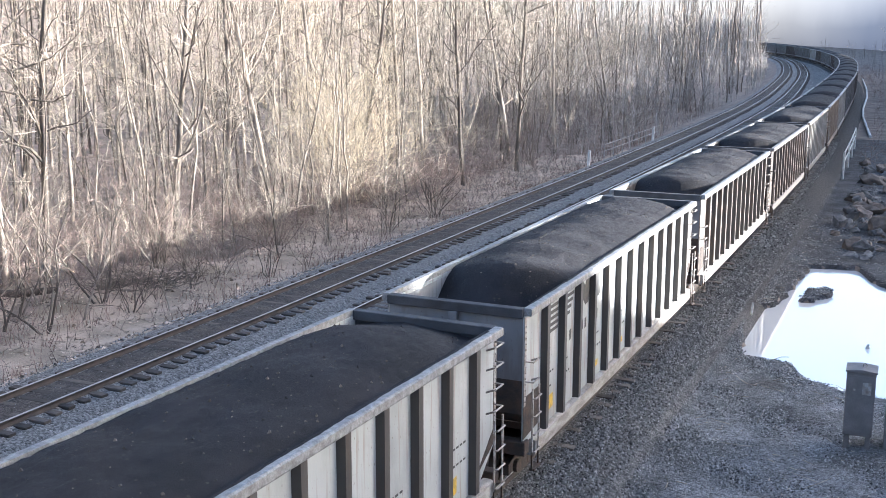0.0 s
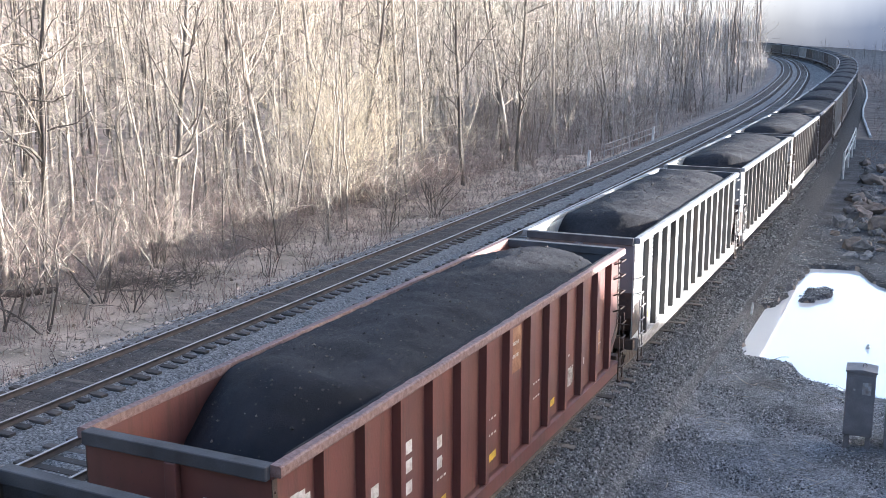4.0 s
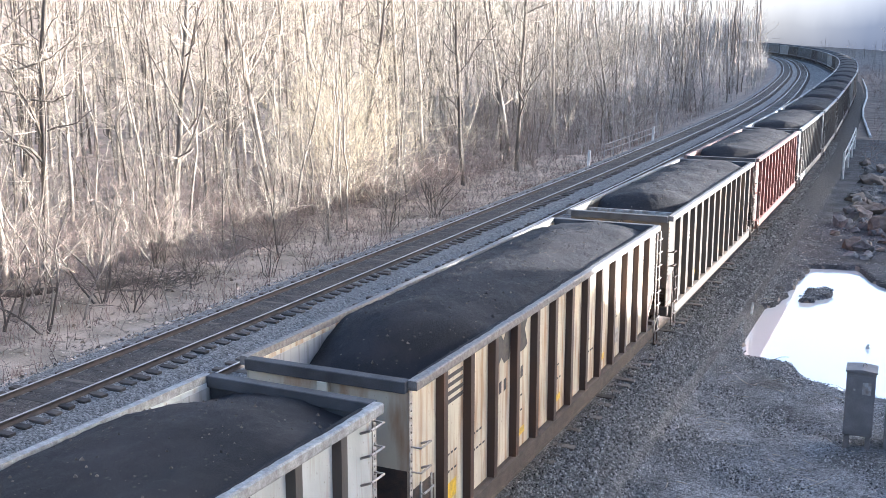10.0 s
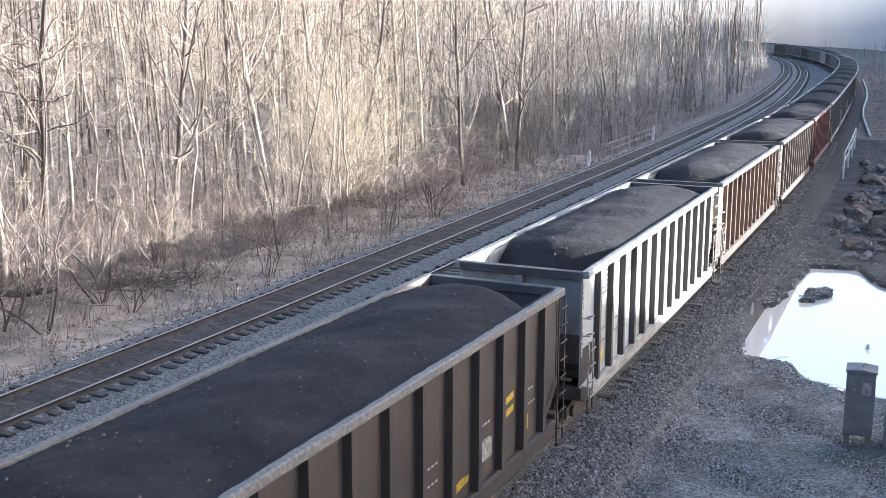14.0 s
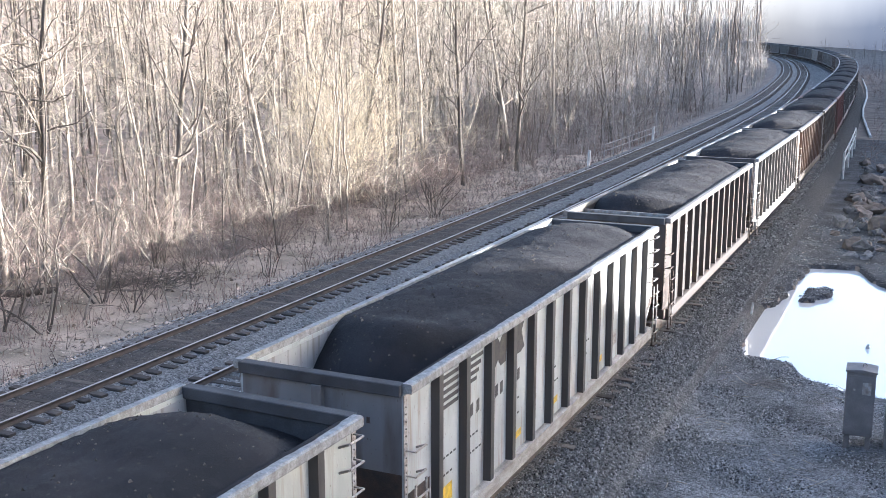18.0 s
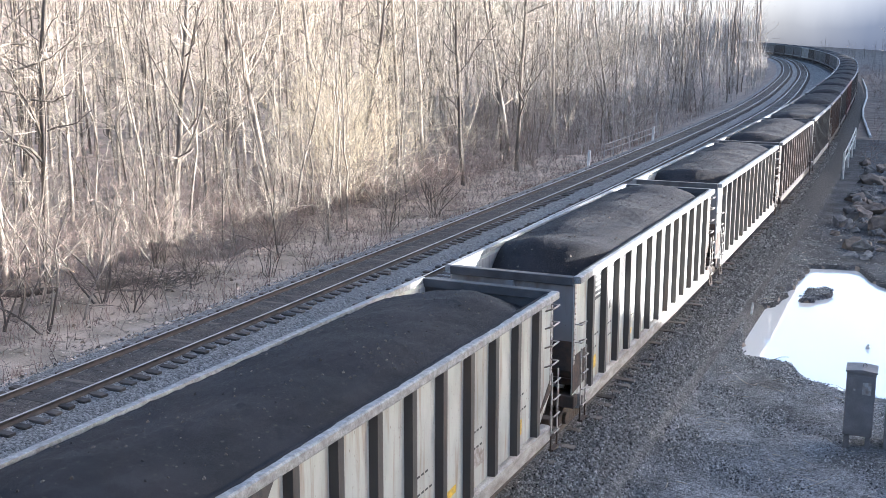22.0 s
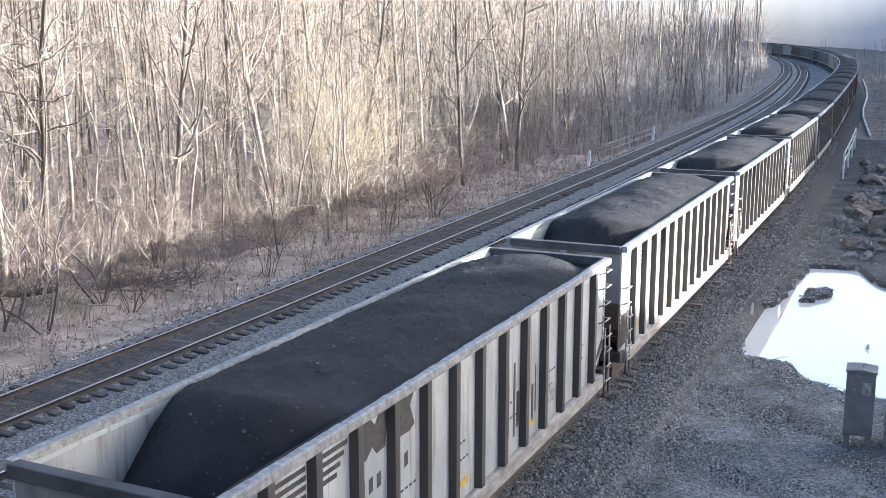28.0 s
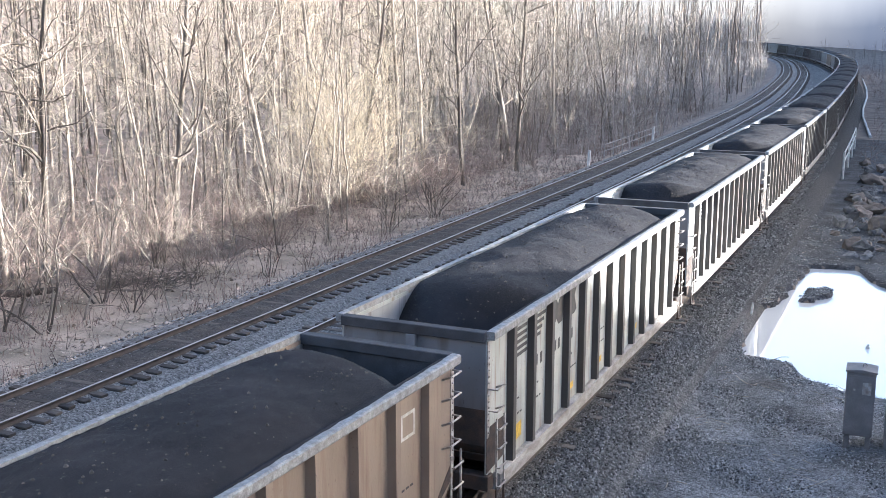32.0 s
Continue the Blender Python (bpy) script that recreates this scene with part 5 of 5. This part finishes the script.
    for k in range(26000):
        s = 12 + 75 * r.random() ** 1.4
        o = -11.6 - 2.6 - 17 * r.random()
        x, y, z = ground_at(s, o)
        a, b, w = r.uniform(0, 6.28), r.gauss(0, 0.5), r.uniform(0.05, 0.13)
        c, d = math.cos(a) * w, math.sin(a) * w
        vs += [(x - c, y - d, z + 0.02), (x + d * 0.6, y - c * 0.6, z + 0.02 + b * w), (x + c, y + d, z + 0.03), (x - d * 0.6, y + c * 0.6, z + 0.03 - b * w * 0.4)]
        fs.append((4 * k, 4 * k + 1, 4 * k + 2, 4 * k + 3))
    tagged(part("leaf_litter", arrays_mesh("leaf_litter", np.array(vs), np.array(fs)), LITTER), "fallen brown leaves on the wood's floor", "leaves", kind="stuff")


# ---------------------------------------------------------------- beside the track
def build_bridge():
    """The road bridge, out of view, from which the line is seen; it closes the place behind and holds off sky light."""
    b = tagged(new("road_bridge"), "concrete road bridge over the tracks", "bridge", kind="structure")
    part("deck", Build().box(-34, 16, -9.0, 0.25, 6.5, 7.25).mesh("deck", 0.03), CONCRETE, b)
    for y in (-9.0, 0.0):
        part("parapet", Build().box(-34, 16, y, y + 0.22, 7.255, 8.2).mesh("parapet", 0.02), CONCRETE, b)
    for x in (-33, 8.0):
        part("abutment", Build().box(x - 1.2, x + 1.2, -8.6, -0.4, -2.4, 6.495).mesh("abutment", 0.03), CONCRETE, b)


def build_debris():
    """Sticks and pale chips on the trodden gravel."""
    r = random.Random(31)
    seg = []
    for _ in range(900):
        s = r.uniform(15, 60)
        o = r.uniform(2.9, 9.5)
        p = Vector(ground_at(s, o)) + Vector((0, 0, 0.05))
        if pool(p.x, p.y) > 0.2:
            continue
        limb(r, seg, p, Vector((r.gauss(0, 1), r.gauss(0, 1), r.gauss(0.02, 0.05))).normalized(), 0.06 + 0.8 * r.random() ** 4, r.uniform(0.008, 0.016), 3, 0, 0.12)
    tagged(part("stick_litter", arrays_mesh("stick_litter", *tubes(seg, 4)), TWIG), "broken sticks strewn on the gravel", "sticks", kind="stuff")


def build_log():
    """A fallen trunk half sunk in the leaves at the wood's edge."""
    r = random.Random(8)
    seg = []
    limb(r, seg, Vector((-35.6, 29.2, -1.42)), Vector((0.86, 0.5, 0.01)).normalized(), 3.1, 0.27, 6, 0.0, 0.06)
    t = part("fallen_log", arrays_mesh("fallen_log", *tubes(seg, 9), True), DARK_BARK)
    tagged(t, "dark fallen log lying in the dead leaves", "log")


def build_brush_pile():
    """A low heap of dark cut branches, added to darken a brushy hollow of the leaf-strewn strip."""
    r = random.Random(61)
    seg = []
    for _ in range(420):
        u = r.gauss(0, 1.0)
        x, y = -31.1 + 0.62 * u + r.gauss(0, 0.5), 34.0 + 1.0 * u + r.gauss(0, 0.35)
        z = ground_at(y, x - float(on(LINE_3, y)[0]))[2]
        limb(r, seg, Vector((x, y, z + abs(r.gauss(0, 0.16)))), Vector((r.gauss(0, 1), r.gauss(0, 1), r.gauss(0.08, 0.2))).normalized(), r.uniform(0.4, 1.7), r.uniform(0.009, 0.022), 4, 0, 0.22)
    tagged(part("brush_pile", arrays_mesh("brush_pile", *tubes(seg, 4)), DARK_BARK), "low heap of dark cut branches darkening a brushy hollow in the leaves", "brush pile", kind="stuff")


def build_kerb():
    """A pale pipe shape along the foot of the bank towards the bend, standing in for a road's edge."""
    line = ((-10.3, 113.5), (-13.7, 140.0), (-15.3, 155.6), (-17.5, 182.5), (-20.2, 208.9), (-25.2, 251.0))
    b = Build()
    pts = [Vector((x, y, float(rise(y)) - 0.75)) for x, y in line]
    for p, q in zip(pts, pts[1:]):
        b.bar(p, q, 0.14, n=8)
    tagged(part("road_edge_pipe", b.mesh("road_edge_pipe"), WHITE_POST), "long pale pipe standing in for a road edge beside the gravel", "pipe")
    s = thing("marker_stake", "short white stake at the puddle's edge", "post", "marker posts", at=pose(-7.0, 38.35, -1.02, 0, 6, 0))
    part("shaft", Build().box(-0.035, 0.035, -0.035, 0.035, 0, 0.62).mesh("shaft", 0.01), WHITE_POST, s)


def build_pool():
    b = Build()
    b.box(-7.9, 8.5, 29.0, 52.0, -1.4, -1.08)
    tagged(part("water", b.mesh("water"), water_m), "shallow still puddle beside the gravel, mirroring the sky with added brightness", "water", kind="structure")


def build_bottle():
    """A small white bottle shape added floating in the puddle, standing in for a white spot there."""
    b = thing("white_spot_bottle", "small white bottle shape standing for a white spot in the puddle", "bottle", at=pose(-2.9, 36.55, -1.11, 12, 8, 0))
    part("bottle_body", Build().bar((0, 0, -0.04), (0, 0, 0.12), 0.07, 0.065, n=10).bar((0, 0, 0.12), (0, 0, 0.16), 0.065, 0.03, n=10).mesh("bottle_body"), WHITE_POST, b)
    part("cap", Build().bar((0, 0, 0.161), (0, 0, 0.2), 0.034, n=10).mesh("cap"), WHITE_POST, b)


def rock_mesh(seed):
    r = np.random.RandomState(seed)
    bm = bmesh.new()
    bmesh.ops.create_icosphere(bm, subdivisions=2, radius=1.0)
    cuts = [(Vector(r.normal(size=3)).normalized(), r.uniform(0.34, 0.8)) for _ in range(20)]
    for v in bm.verts:
        for n, d in cuts:
            e = v.co.dot(n) - d
            if e > 0:
                v.co -= n * e
        v.co += Vector(r.normal(0, 0.045, 3))
    me = bpy.data.meshes.new("boulder")
    bm.to_mesh(me)
    bm.free()
    return me


def build_rocks():
    """The pile of quarried rock between the puddle and the culvert."""
    r = random.Random(3)
    kinds = [rock_mesh(k) for k in range(7)]
    for k in range(240):
        y = r.uniform(51.0, 91) if k % 2 else r.uniform(51.0, 76)
        x = -6.4 - 0.10 * (y - 51) + 5.5 * r.random() ** 1.1 + (1.0 if y < 56 else 0.0)
        o = x - float(on(LINE_3, y)[0])
        if o < 4.0:
            continue
        _, _, z = ground_at(y, o)
        size = (0.2 + 0.72 * r.random() ** 2.2) * (0.8 if k % 3 else 1.2)
        b = part("boulder", kinds[k % 7], ROCK if k % 3 else BROWN_ROCK)
        b.matrix_basis = Matrix.LocRotScale((x, y, z + size * 0.25), Euler((r.uniform(-0.5, 0.5), r.uniform(-0.5, 0.5), r.uniform(0, 6))), (size * r.uniform(0.9, 1.5), size, size * r.uniform(0.65, 0.95)))
        tagged(b, "angular grey boulder in the pile beside the track" if k % 3 else "angular brown boulder in the pile beside the track", "rock", "rocks beside the track")


def build_cabinet():
    c = thing("signal_cabinet", "grey steel lineside cabinet on two short legs", "cabinet", "lineside cabinets", at=pose(-2.2, 26.75, -0.92, 0, 0, 4))
    for x in (-0.24, 0.24):
        part("leg", Build().box(x - 0.06, x + 0.06, -0.2, 0.2, 0, 0.42).mesh("leg", 0.01), BOX_GREY, c)
    part("case", Build().box(-0.33, 0.33, -0.3, 0.3, 0.40, 1.98).mesh("case", 0.015), BOX_GREY, c)
    part("roof", Build().prism([(-0.36, 1.985), (0.36, 1.985), (0.36, 2.02), (0.0, 2.06), (-0.36, 2.02)], "y", -0.34, 0.34).mesh("roof"), BOX_GREY, c)
    part("door_panel", Build().box(-0.31, 0.31, -0.312, -0.301, 0.5, 1.9).mesh("door_panel", 0.004), BOX_GREY, c)
    part("plate", Build().box(0.04, 0.24, -0.318, -0.313, 1.45, 1.75).mesh("plate"), STEEL_PALE, c, "pale worn notice plate")
    part("padlock", Build().bar((-0.14, -0.33, 1.55), (-0.14, -0.31, 1.55), 0.03, n=8).mesh("padlock"), STEEL_PALE, c)
    eye = Build()
    for k in range(10):
        a, b = math.tau * k / 10, math.tau * (k + 1) / 10
        eye.bar((0.06 + 0.045 * math.cos(a), 0, 2.09 + 0.045 * math.sin(a)), (0.06 + 0.045 * math.cos(b), 0, 2.09 + 0.045 * math.sin(b)), 0.012, n=4)
    part("lifting_eye", eye.mesh("lifting_eye"), STEEL_PALE, c, "bright lifting eye")
    d = thing("signal_cabinet", "grey steel lineside cabinet beside the first", "cabinet", "lineside cabinets", at=pose(-1.3, 27.05, -0.92, 0, 0, 4))
    part("case", Build().box(-0.33, 0.33, -0.3, 0.3, 0.0, 1.9).mesh("case", 0.015), BOX_GREY, d)
    part("roof", Build().box(-0.37, 0.37, -0.34, 0.34, 1.904, 1.96).mesh("roof", 0.01), BOX_GREY, d)


def build_fences():
    for name, line, s0, s1, o, n in (("bridge_railing", LINE_3, 79.5, 101.5, 3.0, 4), ("bridge_railing", LINE_1, 81, 101, -2.6, 8)):
        f = thing(name, "low pipe railing where the line crosses a culvert", "railing", "railings of the culvert")
        pts = []
        for k in range(n):
            x, y, z, _ = on(line, s0 + (s1 - s0) * k / (n - 1), o)
            pts.append(Vector((float(x), float(y), float(z) - 1.0)))
        for p in pts:
            part("post", Build().bar(p, p + Vector((0, 0, 2.0 if line is LINE_3 else 1.65)), 0.075 if line is LINE_3 else 0.04, n=8).mesh("post"), WHITE_POST if line is LINE_3 else STEEL_PALE, f)
        for h in ((1.3, 1.92) if line is LINE_3 else (1.1, 1.6)):
            b = Build()
            for p, q in zip(pts, pts[1:]):
                b.bar(p + Vector((0, 0, h)), q + Vector((0, 0, h)), 0.045 if line is LINE_3 else 0.028, n=6)
            part("rail_pipe", b.mesh("rail_pipe"), WHITE_POST if line is LINE_3 else STEEL_PALE, f)
    for x, y, h in ((-25.38, 73.5, 1.25), (-27.07, 95.9, 1.25)):
        m = thing("marker_post", "white wooden marker post beside the track", "post", "marker posts", at=pose(x, y, -0.75, 0, 3, 0))
        part("shaft", Build().box(-0.09, 0.09, -0.09, 0.09, 0, h + 0.4).mesh("shaft", 0.02), WHITE_POST, m)


def motions():
    rows = [k * 1.0 for k in range(33)]
    for car, i in TRAIN:
        keys = []
        for t in rows:
            s = s_of(i, t)
            a, b = on(LINE_3, s - HALF + 1.45), on(LINE_3, s + HALF - 1.45)
            p, q = Vector((float(a[0]), float(a[1]), float(a[2]))), Vector((float(b[0]), float(b[1]), float(b[2])))
            d = q - p
            turn, tip = math.atan2(-d.x, d.y), math.atan2(d.z, math.hypot(d.x, d.y))
            c = (p + q) / 2
            keys.append((t, pose(c.x, c.y, c.z, math.degrees(tip), 0, math.degrees(turn))))
        walk(car, keys)
    for wheels, y in ROLLING:
        walk(wheels, [(0.1 * k, pose(0, y, 0.455, -math.degrees(6.07 * 0.1 * k / 0.455))) for k in range(321)])


build_ground()
build_yard()
build_leaf_carpet()
build_bridge()
build_pool()
build_bottle()
build_tracks()
scatter_stones()
build_train()
build_woods()
build_distance()
build_brush()
build_rocks()
build_cabinet()
build_fences()
build_kerb()
build_log()
build_brush_pile()
build_debris()
motions()
